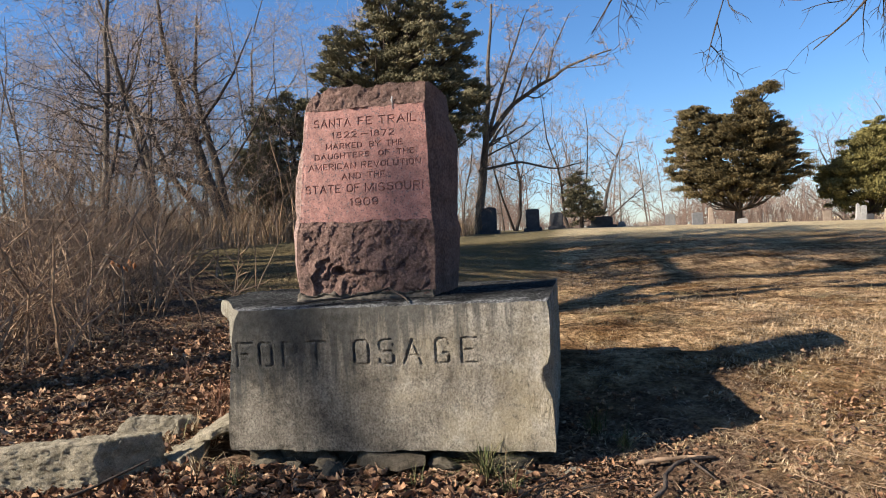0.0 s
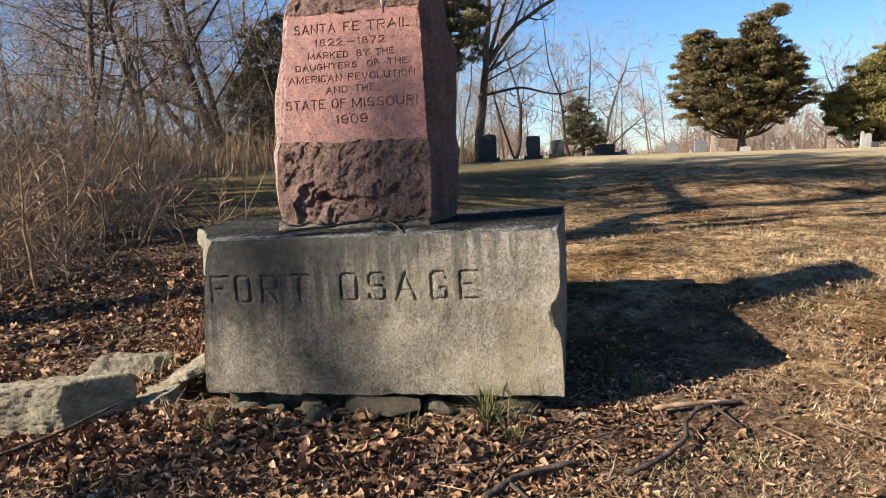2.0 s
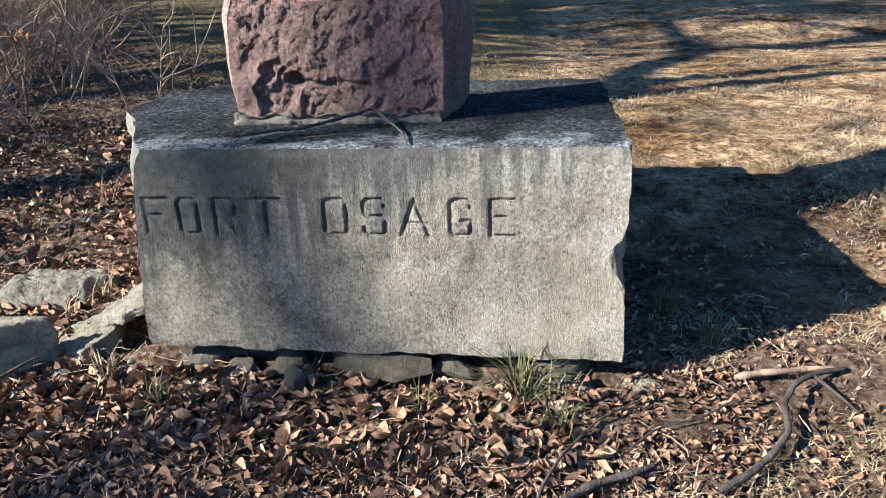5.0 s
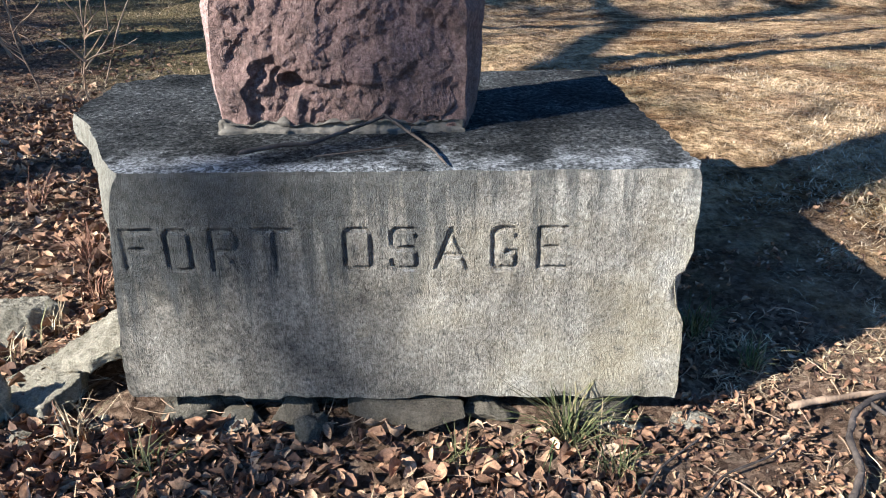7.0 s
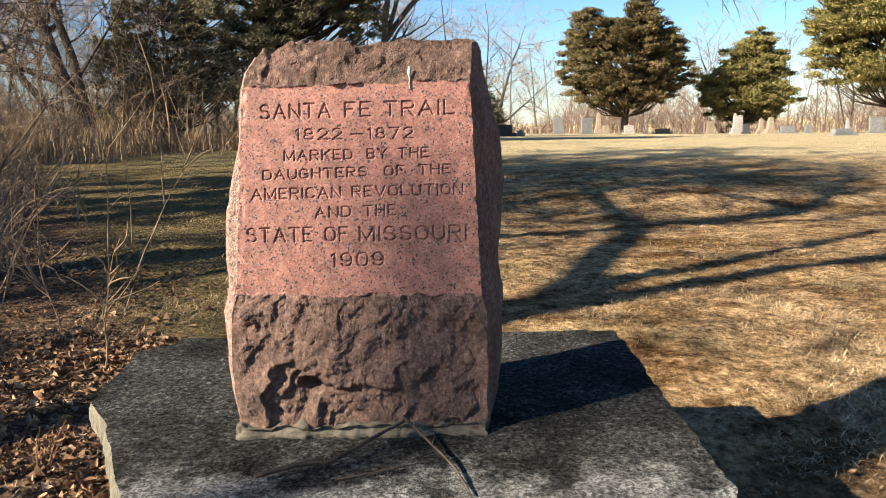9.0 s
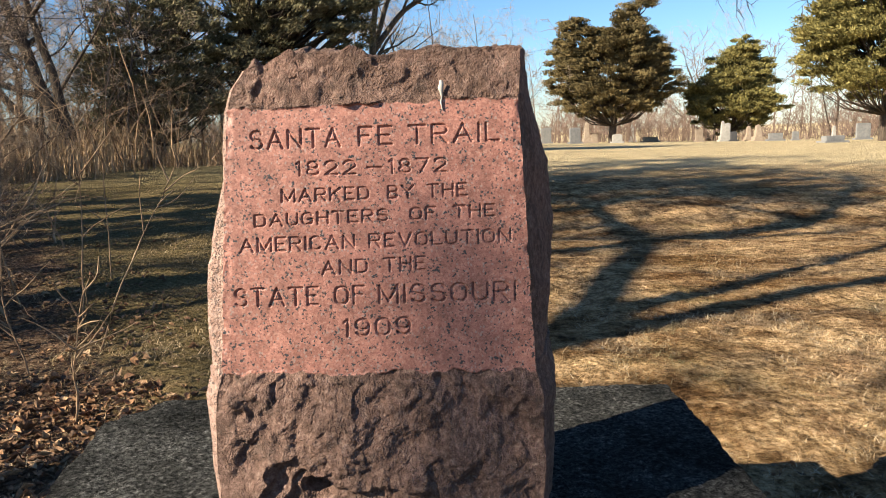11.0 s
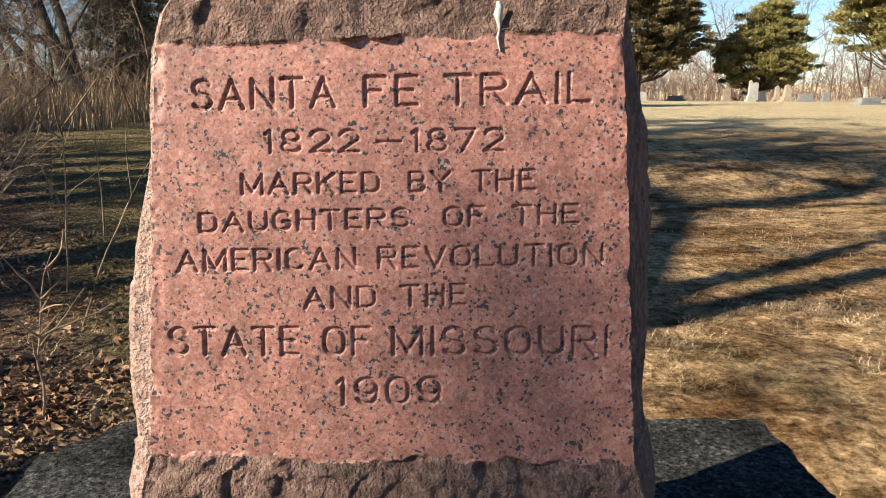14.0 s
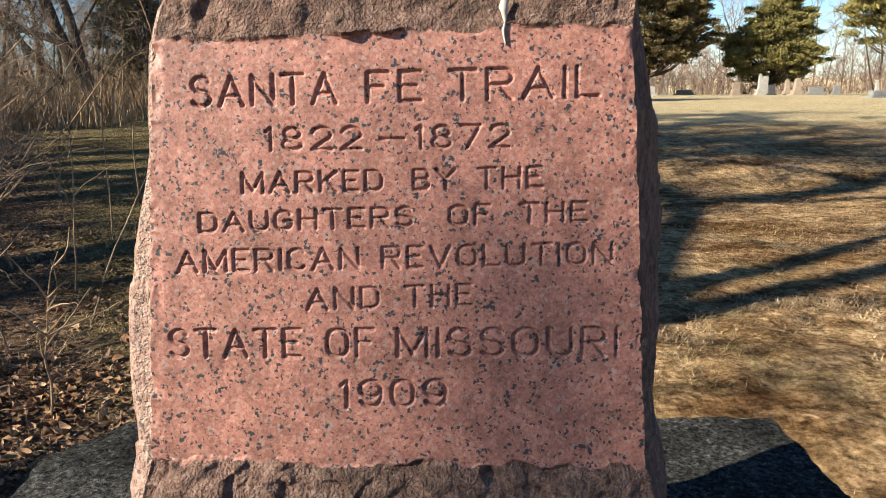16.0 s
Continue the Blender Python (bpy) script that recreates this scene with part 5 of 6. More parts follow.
def cedar(x, y, lobes, seed, foliage, label, clumps=420, count=170, size=.13, clump=.42, trunk_r=.22, top=None, name="cedar_tree"):
    """A cedar: a tapered stem, boughs out to clumps of leaf sprays, the clumps on lobes (across, height, half width, half height)."""
    rng = np.random.default_rng(seed)
    root = thing(name, pose(x, y, gz(x, y) - .05), label, "tree", "cedars")
    lobes = np.array(lobes, float)
    high = lobes[np.argmax(lobes[:, 1] + lobes[:, 3])]
    t = np.linspace(0, 1, 9)
    stem = np.stack([high[0] * t ** 1.6 + .05 * np.sin(5 * t + seed), .08 * np.cos(4 * t), (high[1] + high[3] * .5) * t], 1)
    pieces = [tube(stem, np.linspace(trunk_r, .03, 9), 8)]
    share = lobes[:, 2] * lobes[:, 3]
    which = rng.choice(len(lobes), clumps, p=share / share.sum())
    u = rng.normal(size=(clumps, 3))
    u /= np.linalg.norm(u, axis=1, keepdims=True)
    r = rng.uniform(.25, 1.0, (clumps, 1)) ** .55 * (1 + .09 * rng.normal(size=(clumps, 1)))
    deep = np.stack([lobes[which, 2], lobes[which, 2] * .9, lobes[which, 3]], 1)
    centres = np.stack([lobes[which, 0], 0 * lobes[which, 0], lobes[which, 1]], 1) + u * r * deep
    for c in centres[::3]:
        k = min(8, max(1, int(8 * np.clip((c[2] - np.hypot(c[0] - high[0] * .3, c[1]) * .35) / stem[-1, 2], .1, .95))))
        mid = (stem[k] + c) / 2 - (0, 0, .12 * np.linalg.norm(c - stem[k]))
        pieces.append(tube([stem[k], mid, c], [trunk_r * .2, trunk_r * .12, .012], 4))
    v, f = join(pieces)
    part("trunk", mesh_np("trunk", v, f, M_BARK, True), None, root)
    away = centres - np.stack([high[0] * .4 + 0 * centres[:, 0], 0 * centres[:, 0], centres[:, 2]], 1)
    away /= np.linalg.norm(away, axis=1, keepdims=True) + 1e-6
    lv, lf = sprays(rng, centres, away * .8, size, count, clump * rng.uniform(.6, 1.4, clumps))
    part("crown", mesh_np("crown", lv, lf, foliage), None, root)
    return root


cedar(15.17, 68, [(-2.81, 8.84, 2.39, 2.67), (-3.79, 5.89, 2.24, 2.39), (0.00, 6.45, 3.93, 4.07), (1.68, 8.70, 2.95, 2.24), (3.65, 7.30, 1.96, 2.24), (4.07, 5.05, 2.10, 1.68), (-0.28, 3.93, 4.77, 1.68), (1.54, 11.36, 1.26, 0.98), (2.95, 12.49, 0.98, 0.49)], 31, M_CEDAR, "bronze-green winter cedar standing among white gravestones", 1050, 190, .20, .56, .36)
cedar(27.64, 72, [(0.00, 3.54, 4.39, 2.36), (0.51, 6.07, 3.04, 2.36), (1.02, 8.27, 1.52, 1.52), (-2.02, 4.89, 2.36, 1.52)], 32, M_CEDAR_GREEN, "smaller olive-green cedar beside the gravestones", 640, 190, .20, .60, .30)
cedar(21.44, 36.0, [(0, 4.4, 4.0, 2.4), (0, 7.2, 3.4, 2.6), (1, 9.7, 1.9, 1.5), (-2.6, 5.6, 1.7, 1.6)], 33, M_CEDAR_GREEN, "tall yellow-green cedar on the cemetery lawn", 1100, 180, .14, .46, .26)
cedar(-6.6, 23.0, [(.15, 6.3, 1.8, 1.4), (2.4, 6.7, 1.8, 1.8), (1.6, 8.0, 1.4, .9), (3.6, 4.6, .95, 1.5), (1.6, 5.0, 1.9, 1.3), (.8, 3.6, 1.5, 1.0)], 34, M_CEDAR_DARK, "tall dark cedar at the wood's edge", 1000, 190, .085, .28, .36)
cedar(-8.7, 22.0, [(-.3, 3.3, 1.6, 2.0), (1.1, 3.4, 1.2, 1.8), (0, 1.7, 1.7, 1.3), (2.2, 2.6, 1.0, 1.6), (-1.5, 2.4, 1.0, 1.5), (.4, 4.3, 1.3, .8)], 35, M_CEDAR_DARK, "dark scrubby cedar hung with dead vines", 640, 150, .08, .30, .16)
cedar(1.17, 33.0, [(0, 1.2, .85, .9), (-.1, 2.0, .6, .8), (.5, 1.0, .6, .7)], 36, M_CEDAR_DARK, "small dark cedar behind a headstone", 120, 130, .085, .22, .10)


# ---------------------------------------------------------------- brush, dead grass and far wood
BRUSH = dict(steps=[6, 4, 3], wander=[.14, .2, .25], rise=[-.03, .02, .0], tip=[.3, .35, .5], count=[5, 2], ratio=[.55, .5], open=[.55, .6], least=.003)
BRUSH["from"] = [.2, .2]


def brush_limbs(seed, height, stems):
    rng = np.random.default_rng(seed)
    out = []
    for k in range(stems):
        az, lean = rng.uniform(0, 6.28), rng.uniform(.0, .9)
        grow(rng, (rng.normal() * .3, rng.normal() * .3, -.05), (math.cos(az) * lean, math.sin(az) * lean, 1), height * rng.uniform(.4, 1.2), .009 * rng.uniform(.5, 2.0), 0, BRUSH, out)
    return join([tube(p, r, (4, 3, 3)[l]) for l, p, r in out])


BRUSHES = [brush_limbs(s, h, k) for s, h, k in ((1, 1.5, 12), (2, 2.2, 11), (3, 1.0, 13), (4, 2.8, 9), (5, 1.8, 12))]


def thicket():
    rng = np.random.default_rng(77)
    spots = []
    for k in range(150):
        y = rng.uniform(1.5, 17)
        x = -2.5 - .36 * y - abs(rng.normal()) * (1.4 + .22 * y) - (1.2 if y > 9 else 0)
        spots.append((int(rng.choice([0, 1, 2, 3, 4], p=[.28, .2, .24, .08, .2])), x, y, rng.uniform(.7, 1.15)))
    for x, y in ((-4.2, 21.5), (-5.5, 20.6), (-6.8, 20.2), (-7.6, 19.4), (-3.2, 22.4), (-10.6, 18.5), (-11.8, 17.6), (-13, 18), (-6.0, 21.6), (-8.4, 19.8)):
        spots.append((1, x, y, 1.15))
    for k in range(38):
        y = rng.uniform(15, 27)
        x = -6.8 - rng.uniform(0, 15) - (1.5 if y < 19 else 0)
        spots.append((int(rng.choice([1, 3])), x, y, rng.uniform(1.1, 1.7)))
    pieces = []
    for k, x, y, s in spots:
        v, f = BRUSHES[k]
        c, d = math.cos(7 * x), math.sin(7 * x)
        w = np.stack([v[:, 0] * c - v[:, 1] * d, v[:, 0] * d + v[:, 1] * c, v[:, 2]], 1) * s
        pieces.append((w + (x, y, gz(x, y)), f))
    v, f = join(pieces)
    tagged(new("brush_thicket", mesh_np("brush_thicket", v, f, M_BRUSH)), "tangled leafless brown brush along the wood's edge", "brush", kind="stuff")


thicket()


def blades(rng, x, y, length, width, bend, lift, lie=0.5):
    """Grass blades, each a folded strip of two quads, standing at the given places."""
    n = len(x)
    az = rng.uniform(0, 2 * np.pi, n)
    d = np.stack([np.cos(az), np.sin(az), 0 * az], 1)
    s = np.stack([-np.sin(az), np.cos(az), 0 * az], 1)
    base = np.stack([x, y, ground_z(x, y) + lift], 1)
    up = np.array((0, 0, 1.0))
    tilt = np.clip(rng.normal(lie, .25, n), 0.02, 1.4)[:, None]
    a = base + (up * np.cos(tilt) + d * np.sin(tilt)) * length[:, None] * .5
    t2 = tilt + bend * rng.uniform(.3, 1.2, (n, 1))
    b = a + (up * np.cos(t2) + d * np.sin(t2)) * length[:, None] * .5
    w = width[:, None]
    v = np.stack([base - s * w, base + s * w, a - s * w * .8, a + s * w * .8, b - s * w * .15, b + s * w * .15], 1).reshape(-1, 3)
    i = np.arange(n)[:, None] * 6
    f = np.concatenate([i + (0, 1, 3, 2), i + (2, 3, 5, 4)], 0)
    return v, f


def tall_grass():
    rng = np.random.default_rng(8)
    n = 15000
    y = rng.uniform(14, 24, n)
    x = -8.6 - rng.uniform(0, 1, n) ** 1.3 * 12 + rng.normal(size=n) * .4
    tuft = fbm(np.stack([x * .9, y * .9, 0 * x], 1), 3, 6)
    x, y = x[tuft > -.05], y[tuft > -.05]
    h = .75 + .6 * tuft[tuft > -.05]
    n = len(x)
    v1 = blades(rng, x, y, h * rng.uniform(.45, 1.15, n), rng.uniform(.006, .014, n), .5, 0, .15)
    n = 3500
    x = rng.uniform(-8, -2.6, n)
    y = 20.5 + .3 * (x + 8) + rng.normal(size=n) * .5
    v2 = blades(rng, x, y, rng.uniform(.25, .8, n), rng.uniform(.005, .011, n), .6, 0, .3)
    v, f = join([v1, v2])
    tagged(new("tall_dead_grass", mesh_np("tall_dead_grass", v, f, M_TALL)), "tall tan dead grass under the bare trees", "grass", kind="stuff")


tall_grass()


def far_wood():
    rng = np.random.default_rng(9)
    spec = dict(steps=[3, 2, 2], wander=[.05, .12, .18], rise=[.02, .06, .03], tip=[.3, .3, .4], count=[14, 6], ratio=[.42, .5], open=[.5, .55])
    spec["from"] = [.15, .2]
    out = []
    for k in range(150):
        x = rng.uniform(-85, 105)
        y = rng.uniform(88, 125) - .12 * max(0, x - 25)
        h = rng.uniform(5.5, 13.5)
        limbs = []
        grow(rng, (x, y, gz(x, y) - .2), (rng.normal() * .08, 0, 1), h, .13, 0, spec, limbs)
        for l, p, r in limbs:
            out.append(tube(p, np.maximum(r, .026), 3))
    # brushy undergrowth along its foot
    for k in range(3000):
        x = rng.uniform(-85, 108)
        y = rng.uniform(82, 118)
        h = rng.uniform(1.3, 6.8) * (.6 + .4 * math.sin(x * .31 + 2 * math.sin(x * .11)))
        z = gz(x, y) - .1
        lean = rng.normal(size=2) * .3 * h
        stem = np.array([(x, y, z), (x + lean[0] * .4, y + lean[1] * .4, z + h * .55), (x + lean[0], y + lean[1], z + h)])
        out.append(tube(stem, [.044, .035, .015], 3))
        for i in range(5):
            a = stem[1] * (1 - i * .12) + stem[0] * i * .12
            d = rng.normal(size=3) * (.38, .3, .16) * h + (0, 0, .32 * h)
            out.append(tube([a, a + d * .55, a + d + (0, 0, .1 * h)], [.030, .024, .012], 3))
    v, f = join(out)
    tagged(new("far_wood", mesh_np("far_wood", v, f, M_FARWOOD)), "hazy brown leafless wood beyond the cemetery", "woods", kind="stuff")


far_wood()


# ---------------------------------------------------------------- graves
def block_mesh(name, sx, sy, sz, bevel=.02, taper=1.0, arch=0.0):
    bm = bmesh.new()
    bmesh.ops.create_cube(bm, size=1.0)
    for v in bm.verts:
        up = v.co.z > 0
        v.co.x *= sx * (taper if up else 1)
        v.co.y *= sy * (taper if up else 1)
        v.co.z = (v.co.z + .5) * sz
    if arch:
        top = [e for e in bm.edges if all(v.co.z > sz * .9 for v in e.verts) and abs(e.verts[0].co.x - e.verts[1].co.x) > .01]
        made = bmesh.ops.subdivide_edges(bm, edges=top, cuts=7)
        for v in bm.verts:
            if v.co.z > sz * .9:
                v.co.z += arch * (1 - (2 * v.co.x / sx) ** 2)
    bmesh.ops.bevel(bm, geom=[e for e in bm.edges if e.calc_face_angle(0) > .6], offset=bevel, segments=2, affect="EDGES")
    me = bpy.data.meshes.new(name)
    bm.to_mesh(me)
    bm.free()
    return me


def headstone(x, y, w, h, material, label, arch=0.0, yaw=0, deep=.22, plinth_h=.14, taper=1.0):
    root = thing("headstone", pose(x, y, gz(x, y) - .03, 0, 0, yaw), label, "headstone", "gravestones")
    part("plinth", block_mesh("plinth", w * 1.35, deep * 1.7, plinth_h + .03, .02), material, root)
    slab = part("slab", block_mesh("slab", w, deep, h - plinth_h, .02, taper, arch), material, root)
    slab.location.z = plinth_h + .028
    return root


def obelisk(x, y, h, w, material, label):
    root = thing("obelisk", pose(x, y, gz(x, y) - .03), label, "grave monument", "gravestones")
    part("plinth", block_mesh("plinth", w * 2.1, w * 2.1, h * .10, .015), material, root)
    die = part("die", block_mesh("die", w * 1.5, w * 1.5, h * .18, .015), material, root)
    die.location.z = h * .10 - .002
    shaft = part("shaft", block_mesh("shaft", w, w, h * .66, .012, .62), material, root)
    shaft.location.z = h * .28 - .004
    cap = part("cap", block_mesh("cap", w * .62, w * .62, h * .07, .004, .05), material, root)
    cap.location.z = h * .94 - .006
    return root


headstone(-2.36, 25, .56, .95, M_DARKSTONE, "dark grey granite headstone in the shade of bare trees", .06)
headstone(-0.72, 25, .50, .82, M_DARKSTONE, "dark grey granite headstone with a flat top", .03)
headstone(0.03, 30, .55, .66, M_DARKSTONE, "dark headstone with a rounded top beside a small cedar", .10)
headstone(2.09, 34, 1.05, .52, M_DARKSTONE, "low wide dark granite headstone on the crest", .03)
headstone(3.01, 34, .30, .26, M_GREYSTONE, "small low grey grave marker", .02)
headstone(10.22, 76, 1.0, 1.53, M_GREYSTONE, "grey headstone with a rounded top", .10)
headstone(10.77, 62, 0.91, 1.3, M_GREYSTONE, "slate-grey headstone with sloping shoulders", .04, 10)
obelisk(12.49, 66, 1.89, 0.46, M_TANSTONE, "short pale stone pillar on the cemetery lawn")
obelisk(22.97, 92, 2.62, 0.42, M_MARBLE, "slender white marble obelisk near the bronze cedar")
headstone(19.73, 72, 1.34, 0.5, M_TANSTONE, "low buff-coloured ledger stone in dry grass", 0, 0, .5)
headstone(14.74, 64, 0.85, 0.69, M_MARBLE, "low white stone at the cedar's foot", .08)
headstone(13.57, 68, 0.53, 0.79, M_TANSTONE, "small tan sandstone headstone", .06)
headstone(17.77, 52, 0.53, 0.89, M_TANSTONE, "tan sandstone tablet headstone", 0, 5, .12)
obelisk(24.51, 66, 1.84, 0.36, M_MARBLE, "weathered white marble column near the olive cedar")
headstone(25.32, 67, 0.47, 1.56, M_MARBLE, "narrow white marble tablet beside a column", .08, 0, .16, .1)
headstone(25.12, 65, 0.55, 0.81, M_DARKSTONE, "small dark headstone under the cedar", .05)
obelisk(26.79, 66, 1.38, 0.41, M_TANSTONE, "short buff stone pillar with a pointed cap")
obelisk(26.82, 64, 1.44, 0.55, M_TANSTONE, "squat tan stone pillar on the lawn")
headstone(26.59, 60, 1.12, 0.61, M_GREYSTONE, "low pinkish-grey headstone on the lawn", .02)
headstone(30.95, 66, 0.56, 0.77, M_GREYSTONE, "small grey headstone by the wood", .05)
headstone(17.45, 33, 0.89, 0.31, M_GREYSTONE, "low grey block marker set alone on the lawn", 0, 8, .4, .08)
obelisk(36.38, 70, 1.35, 0.32, M_MARBLE, "thin white marble post among graves")
headstone(32.53, 58, 1.08, 1.26, M_GREYSTONE, "large grey granite headstone on a pale base", .03)


def bench_tomb(x, y):
    root = thing("table_monument", pose(x, y, gz(x, y) - .02), "low stone table monument on two supports", "grave monument", "gravestones")
    slab = part("slab", block_mesh("slab", 1.0, .5, .12, .015), M_TANSTONE, root)
    slab.location.z = .50
    for s in (-.34, .34):
        leg = part("support", block_mesh("support", .16, .42, .52, .01), M_TANSTONE, root)
        leg.location.x = s


bench_tomb(6.32, 60)


# ---------------------------------------------------------------- leaves and grass, nearest last
def leaf_litter():
    rng = np.random.default_rng(3)
    zones = [(-2.2, 1.2, -1.6, .12, 13000), (-1.2, .9, -.9, .02, 3600), (-3.4, -.85, -.5, 3.2, 8500), (-5.5, -2.0, .5, 6.0, 2600), (.6, 2.6, -1.6, .9, 4200), (.9, 5.0, .2, 6.0, 2400), (-9, -3, 4, 12, 1400),
             (1.2, 7.0, 1.5, 9.0, 500), (-3, .9, 1.5, 5, 900), (-2.2, -.75, -.6, 1.8, 2600)]
    xs, ys = [], []
    for x0, x1, y0, y1, n in zones:
        xs.append(rng.uniform(x0, x1, n))
        ys.append(rng.uniform(y0, y1, n))
    x, y = np.concatenate(xs), np.concatenate(ys)
    keep = ~((x > -.95) & (x < .82) & (y > .0) & (y < 1.45))
    clump = fbm(np.stack([x * 1.7, y * 1.7, 0 * x], 1), 3, 5)
    keep &= clump > rng.uniform(-1.3, .2, len(x))
    keep &= (y < 1.8) | (-x - .62 * y + .75 > rng.uniform(-.6, .6, len(x)))
    x, y = x[keep], y[keep]
    n = len(x)
    far = np.clip((-.30 - y) / .35, 0, 1) * (x > -1.3)
    ln = np.where(x > .75, .013 + .026 * rng.uniform(0, 1, n), .018 + (.058 - .024 * far) * rng.uniform(0, 1, n) ** 1.6)
    wd = ln * rng.uniform(.32, .66, n)
    u = np.array([0, .22, .5, .78, 1.0]) - .5
    prof = np.array([.16, .80, 1.0, .72, .05])
    c1, c2, az0 = rng.normal(.35, 1.0, n), rng.normal(1.1, 1.0, n), rng.uniform(0, 6.283, n)
    U = np.broadcast_to(u[None, :, None], (n, 5, 4))
    side = np.broadcast_to(np.array([-1, -.38, .38, 1.0])[None, None], (n, 5, 4))
    W = side * prof[None, :, None] * rng.uniform(.90, 1.08, (n, 5, 4))
    lx = U * ln[:, None, None]
    ly = W * wd[:, None, None] * .5
    lz = rng.normal(0, .010, (n, 5, 4)) * ln[:, None, None] + ln[:, None, None] * (.05 * np.sin(8 * U + az0[:, None, None]) * W + c1[:, None, None] * U ** 2 + c2[:, None, None] * (W ** 2) * .22)
    az, tilt, roll = rng.uniform(0, 6.283, n), rng.normal(0, .20, n), rng.normal(0, .28, n)
    ca, sa, ct, st, cr, sr = [k(a)[:, None, None] for a in (az, tilt, roll) for k in (np.cos, np.sin)]
    y1, z1 = ly * cr - lz * sr, ly * sr + lz * cr
    x2, z2 = lx * ct + z1 * st, -lx * st + z1 * ct
    X, Y = x2 * ca - y1 * sa, x2 * sa + y1 * ca
    lift = .008 + ln * (np.abs(np.sin(tilt)) * .40 + np.abs(np.sin(roll)) * .12) + rng.uniform(0, .010, n)
    v = np.stack([X + x[:, None, None], Y + y[:, None, None], z2 + (ground_z(x, y) + lift)[:, None, None]], -1).reshape(-1, 3)
    i = np.arange(n)[:, None] * 20
    q = np.array([[r * 4 + c, r * 4 + c + 1, r * 4 + c + 5, r * 4 + c + 4] for r in range(4) for c in range(3)])
    f = (i[:, None] + q[None]).reshape(-1, 4)
    tagged(new("fallen_leaves", mesh_np("fallen_leaves", v, f, M_LEAF, True)), "curled brown fallen leaves covering the ground", "leaves", kind="stuff")


leaf_litter()


def lawn():
    rng = np.random.default_rng(4)
    xs, ys, ls = [], [], []
    for x0, x1, y0, y1, n, l in ((.95, 4.0, .0, 4.0, 60000, .046), (1.1, 3.6, -1.8, .4, 20000, .046), (.8, 7, 3.5, 10, 26000, .05), (-4.5, 1.0, 2.5, 11, 26000, .06), (-1.8, 1.2, -1.6, -.25, 26000, .05), (.7, 2.6, -1.2, .5, 9000, .045), (-4, -.8, .5, 4, 15000, .07)):
        xs.append(rng.uniform(x0, x1, n))
        ys.append(rng.uniform(y0, y1, n))
        ls.append(rng.uniform(.5, 1.5, n) * l)
    x, y, l = map(np.concatenate, (xs, ys, ls))
    clump = fbm(np.stack([x * 3.1, y * 3.1, 0 * x], 1), 3, 9)
    keep = (clump > rng.uniform(-.7, .6, len(x))) & ~((x > -1.1) & (x < .82) & (y > -.05) & (y < 1.5))
    x, y, l = x[keep], y[keep], l[keep]
    v, f = blades(rng, x, y, l, rng.uniform(.0010, .0024, len(x)), .6, .002, 1.08)
    tagged(new("dry_turf", mesh_np("dry_turf", v, f, M_TURF)), "short matted straw-coloured winter turf", "grass", kind="stuff")


lawn()


def tuft(x, y, n, length, seed, material, label):
    rng = np.random.default_rng(seed)
    px, py = x + rng.normal(size=n) * .018, y + rng.normal(size=n) * .018
    v, f = blades(rng, px, py, rng.uniform(.5, 1.1, n) * length, rng.uniform(.0015, .003, n), .9, 0, .5)
    v = v - (x, y, 0)
    ob = new("grass_tuft", mesh_np("grass_tuft", v, f, material))
    ob.location = (x, y, 0)
    tagged(ob, label, "grass tuft", "grass tufts")


for k, (x, y, n, l, m) in enumerate([(.50, -.05, 95, .27, M_SEDGE), (.62, -.17, 36, .15, M_SEDGE), (.62, -.05, 30, .15, M_STRAW), (-.62, -.16, 40, .15, M_SEDGE), (-.86, -.05, 34, .18, M_STRAW),
                                     (.98, .42, 60, .18, M_SEDGE), (1.1, .25, 40, .16, M_SEDGE), (-.98, .30, 30, .16, M_STRAW), (.20, -.12, 20, .14, M_SEDGE)]):
    tuft(x, y, n, l, 100 + k, m, "green sedge tuft at the plinth's foot" if m is M_SEDGE else "dry tan grass tuft beside the stones")


def sapling(x, y, h, seed, label):
    rng = np.random.default_rng(seed)
    out = []
    spec = dict(steps=[8, 5], wander=[.10, .16], rise=[.03, .02], tip=[.25, .3], count=[8], ratio=[.42], open=[.45])
    spec["from"] = [.2]
    grow(rng, (0, 0, -.03), (.12, .05, 1), h, .007, 0, spec, out)
    root = thing("sapling", pose(x, y, gz(x, y)), label, "sapling", "saplings")
    part("stem", limbs_to_mesh("stem", out, (0,), {0: 5}, M_BRUSH), None, root)
    for level, path, radii in out[1:]:
        part("twig", mesh_np("twig", *tube(path, radii, 4), M_BRUSH, True), None, root)


sapling(-1.98, 2.6, .95, 3, "thin bare sapling in the leaf litter")
sapling(-3.1, 5.6, 1.9, 4, "thin bare sapling at the brush's edge")
sapling(-2.35, 3.7, 1.35, 6, "thin bare sapling in the leaf litter")
sapling(-2.75, 4.3, 1.75, 7, "thin bare sapling at the brush's edge")
sapling(-2.6, 3.3, 1.1, 8, "thin bare sapling in the leaf litter")
sapling(-3.6, 4.2, 1.6, 5, "thin bare sapling at the brush's edge")


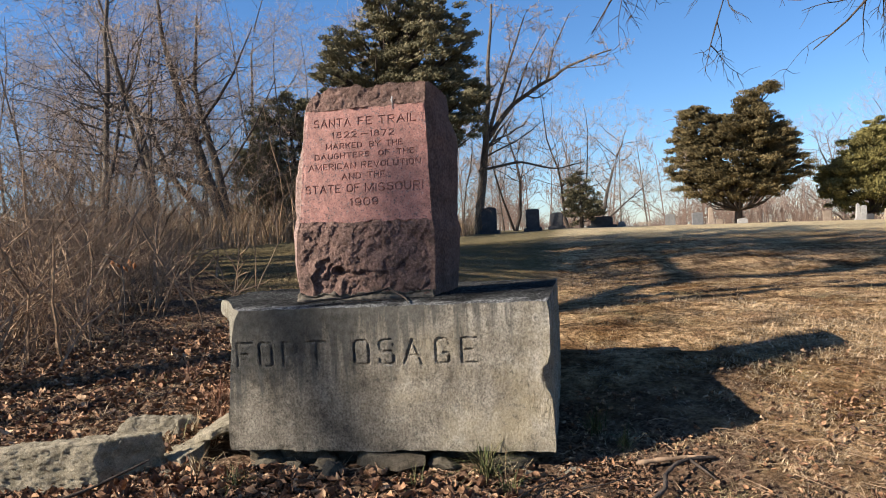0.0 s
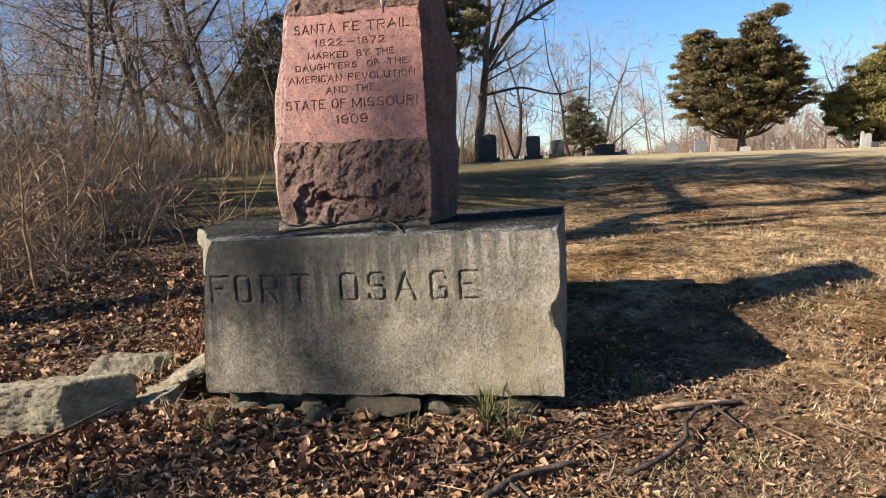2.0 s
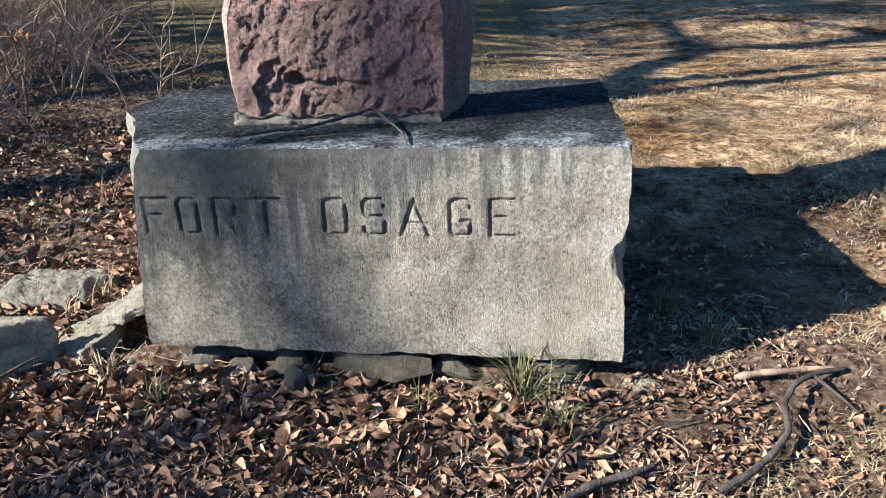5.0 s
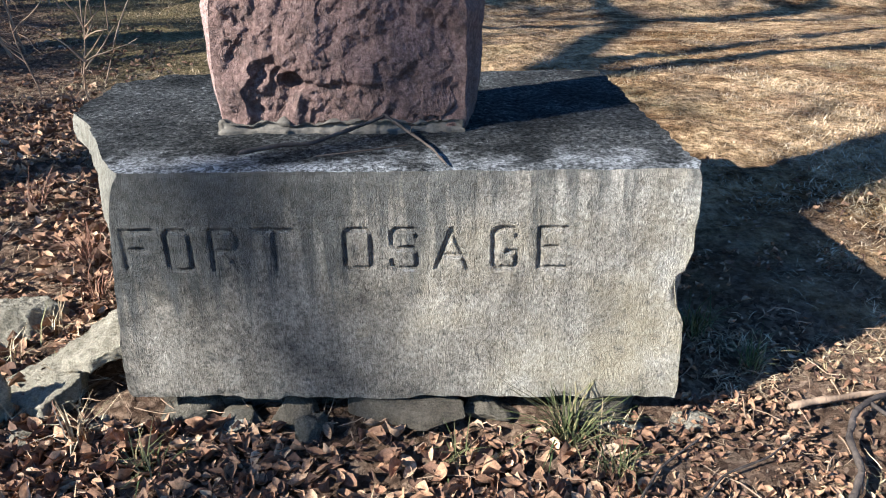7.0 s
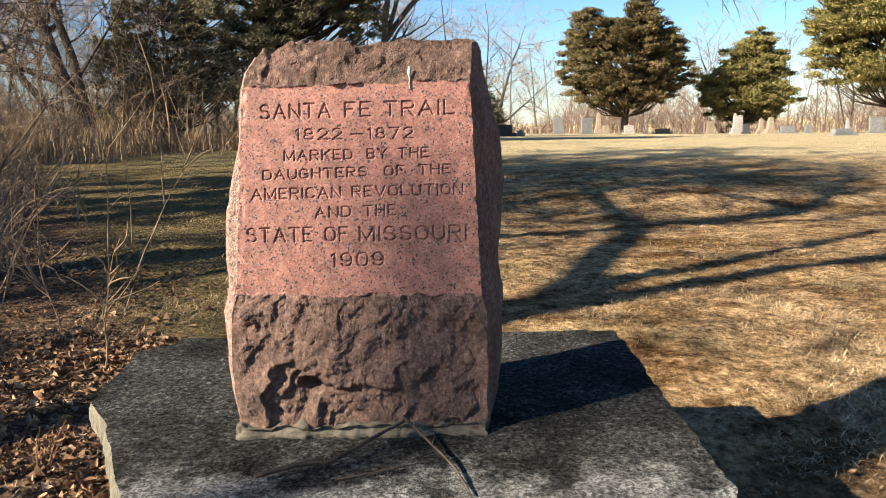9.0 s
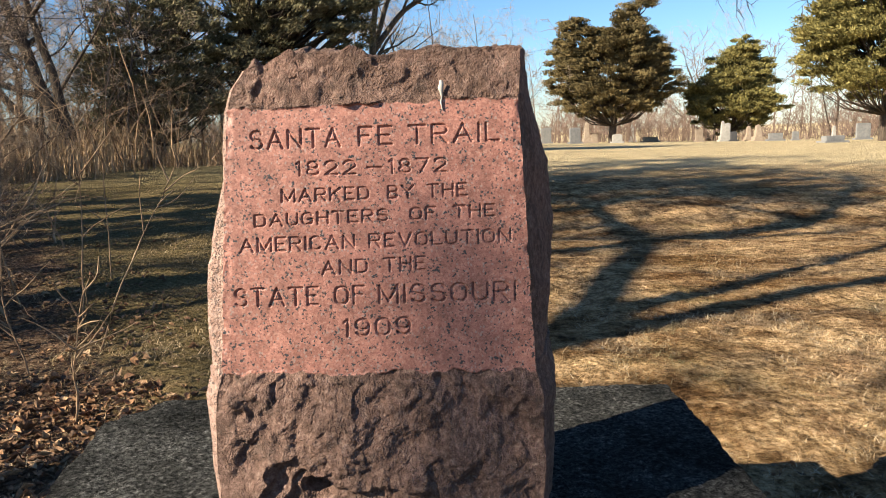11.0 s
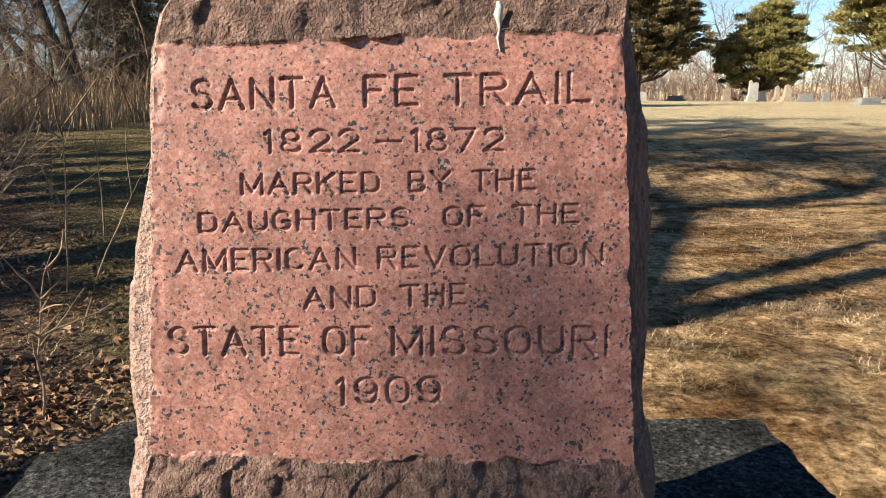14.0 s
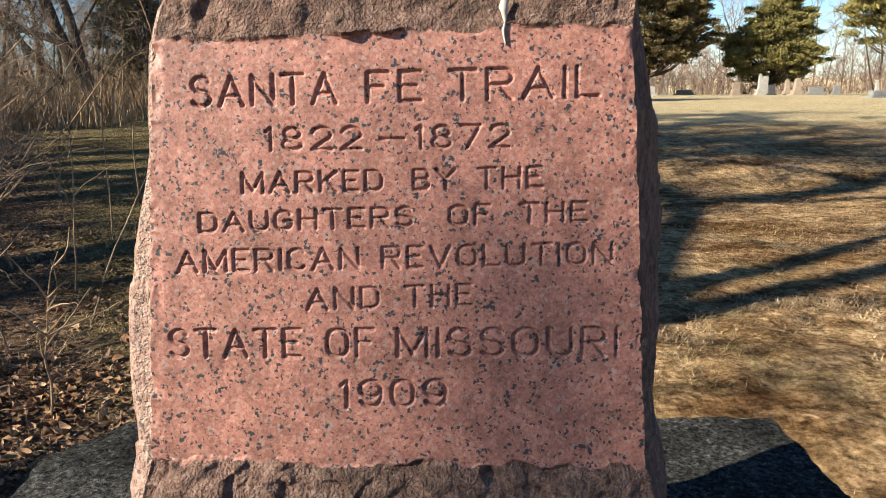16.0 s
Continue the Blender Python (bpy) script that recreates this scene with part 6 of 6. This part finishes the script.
def twig_scatter():
    rng = np.random.default_rng(14)
    pieces = []
    for k in range(1300):
        x, y = (rng.uniform(-1.8, 2.6), rng.uniform(-1.6, .5)) if k < 1100 else (rng.uniform(-4.5, -.9), rng.uniform(-.3, 5))
        az, ln = rng.uniform(0, 6.28), rng.uniform(.03, .07) + .22 * rng.uniform(0, 1) ** 5
        bend = rng.normal() * .15
        pts = [(x + math.cos(az + bend * s) * ln * s, y + math.sin(az + bend * s) * ln * s) for s in (0, .35, .7, 1)]
        r = rng.uniform(.0008, .0022)
        pieces.append(tube([(px, py, gz(px, py) + .022 + rng.uniform(0, .012)) for px, py in pts], [r, r, r * .8, r * .5], 4))
    v, f = join(pieces)
    tagged(new("twig_litter", mesh_np("twig_litter", v, f, M_BRUSH)), "small broken twigs scattered over leaves and soil", "twigs", kind="stuff")


twig_scatter()


def white_streak():
    rows = [(1.697, .003), (1.690, .005), (1.680, .006), (1.672, .004), (1.662, .0022), (1.650, .002), (1.640, .0014), (1.633, .0007)]
    v, f = [], []
    for k, (z, w) in enumerate(rows):
        y = .41 + (z - .68) * .10 - .0035 - (.007 if z > 1.664 else 0)
        x = .029 + .0015 * math.sin(k * 2.1)
        v += [(x - w, y + .004, z), (x - w * .5, y, z), (x + w * .5, y, z), (x + w, y + .004, z)]
    for k in range(len(rows) - 1):
        for j in range(3):
            f.append((4 * k + j + 4, 4 * k + j + 5, 4 * k + j + 1, 4 * k + j))
    tagged(new("bird_dropping", mesh_np("bird_dropping", v, f, M_DROPPING, True)), "white bird dropping run down the granite marker", "stain")


white_streak()


def leafy_stem():
    rng = np.random.default_rng(6)
    root = thing("bramble", pose(-3.25, 3.0, gz(-3.25, 3.0)), "broken pale stem holding a few orange dead leaves", "bramble")
    stem = tube([(0, 0, -.02), (.05, 0, .35), (.02, .02, .66), (-.16, 0, .78), (-.02, -.02, .76), (.12, .0, .70)], [.008, .007, .006, .006, .005, .002], 6)
    part("stem", mesh_np("stem", *stem, M_BARK_GREY, True), None, root)
    for k in range(5):
        c = np.array((-.05 + .06 * k, -.03, .72 - .03 * (k % 3)))
        d = rng.normal(size=3) * .4 + (0, 0, -1)
        d /= np.linalg.norm(d)
        s = np.cross(d, (0, 1, .3))
        v = [c, c + d * .03 + s * .022, c + d * .075, c + d * .03 - s * .022, c + d * .035 + (0, -.012, 0)]
        part("leaf", mesh_np("leaf", v, [(0, 1, 4), (1, 2, 4), (2, 3, 4), (3, 0, 4)], M_ORANGE), None, root)


leafy_stem()
tuft(-1.16, 1.32, 26, .30, 140, M_STRAW, "pale dry weed sprigs behind the plinth")
tuft(-1.24, .95, 60, .26, 141, M_RUST, "rust-coloured dry weeds beside the plinth")
tuft(-1.12, .70, 40, .20, 142, M_RUST, "rust-coloured dry weeds beside the plinth")
tuft(-1.75, 1.5, 40, .22, 143, M_RUST, "rust-coloured dry weeds in the leaf litter")
for x, y, n, l, k in ((-1.17, .47, 26, .16, 150), (-1.24, .34, 18, .13, 151), (-1.00, .18, 22, .14, 152), (-1.10, .02, 14, .11, 153), (-.93, .10, 16, .10, 154)):
    tuft(x, y, n, l, k, M_STRAW, "dry straw sprigs caught among the stones")
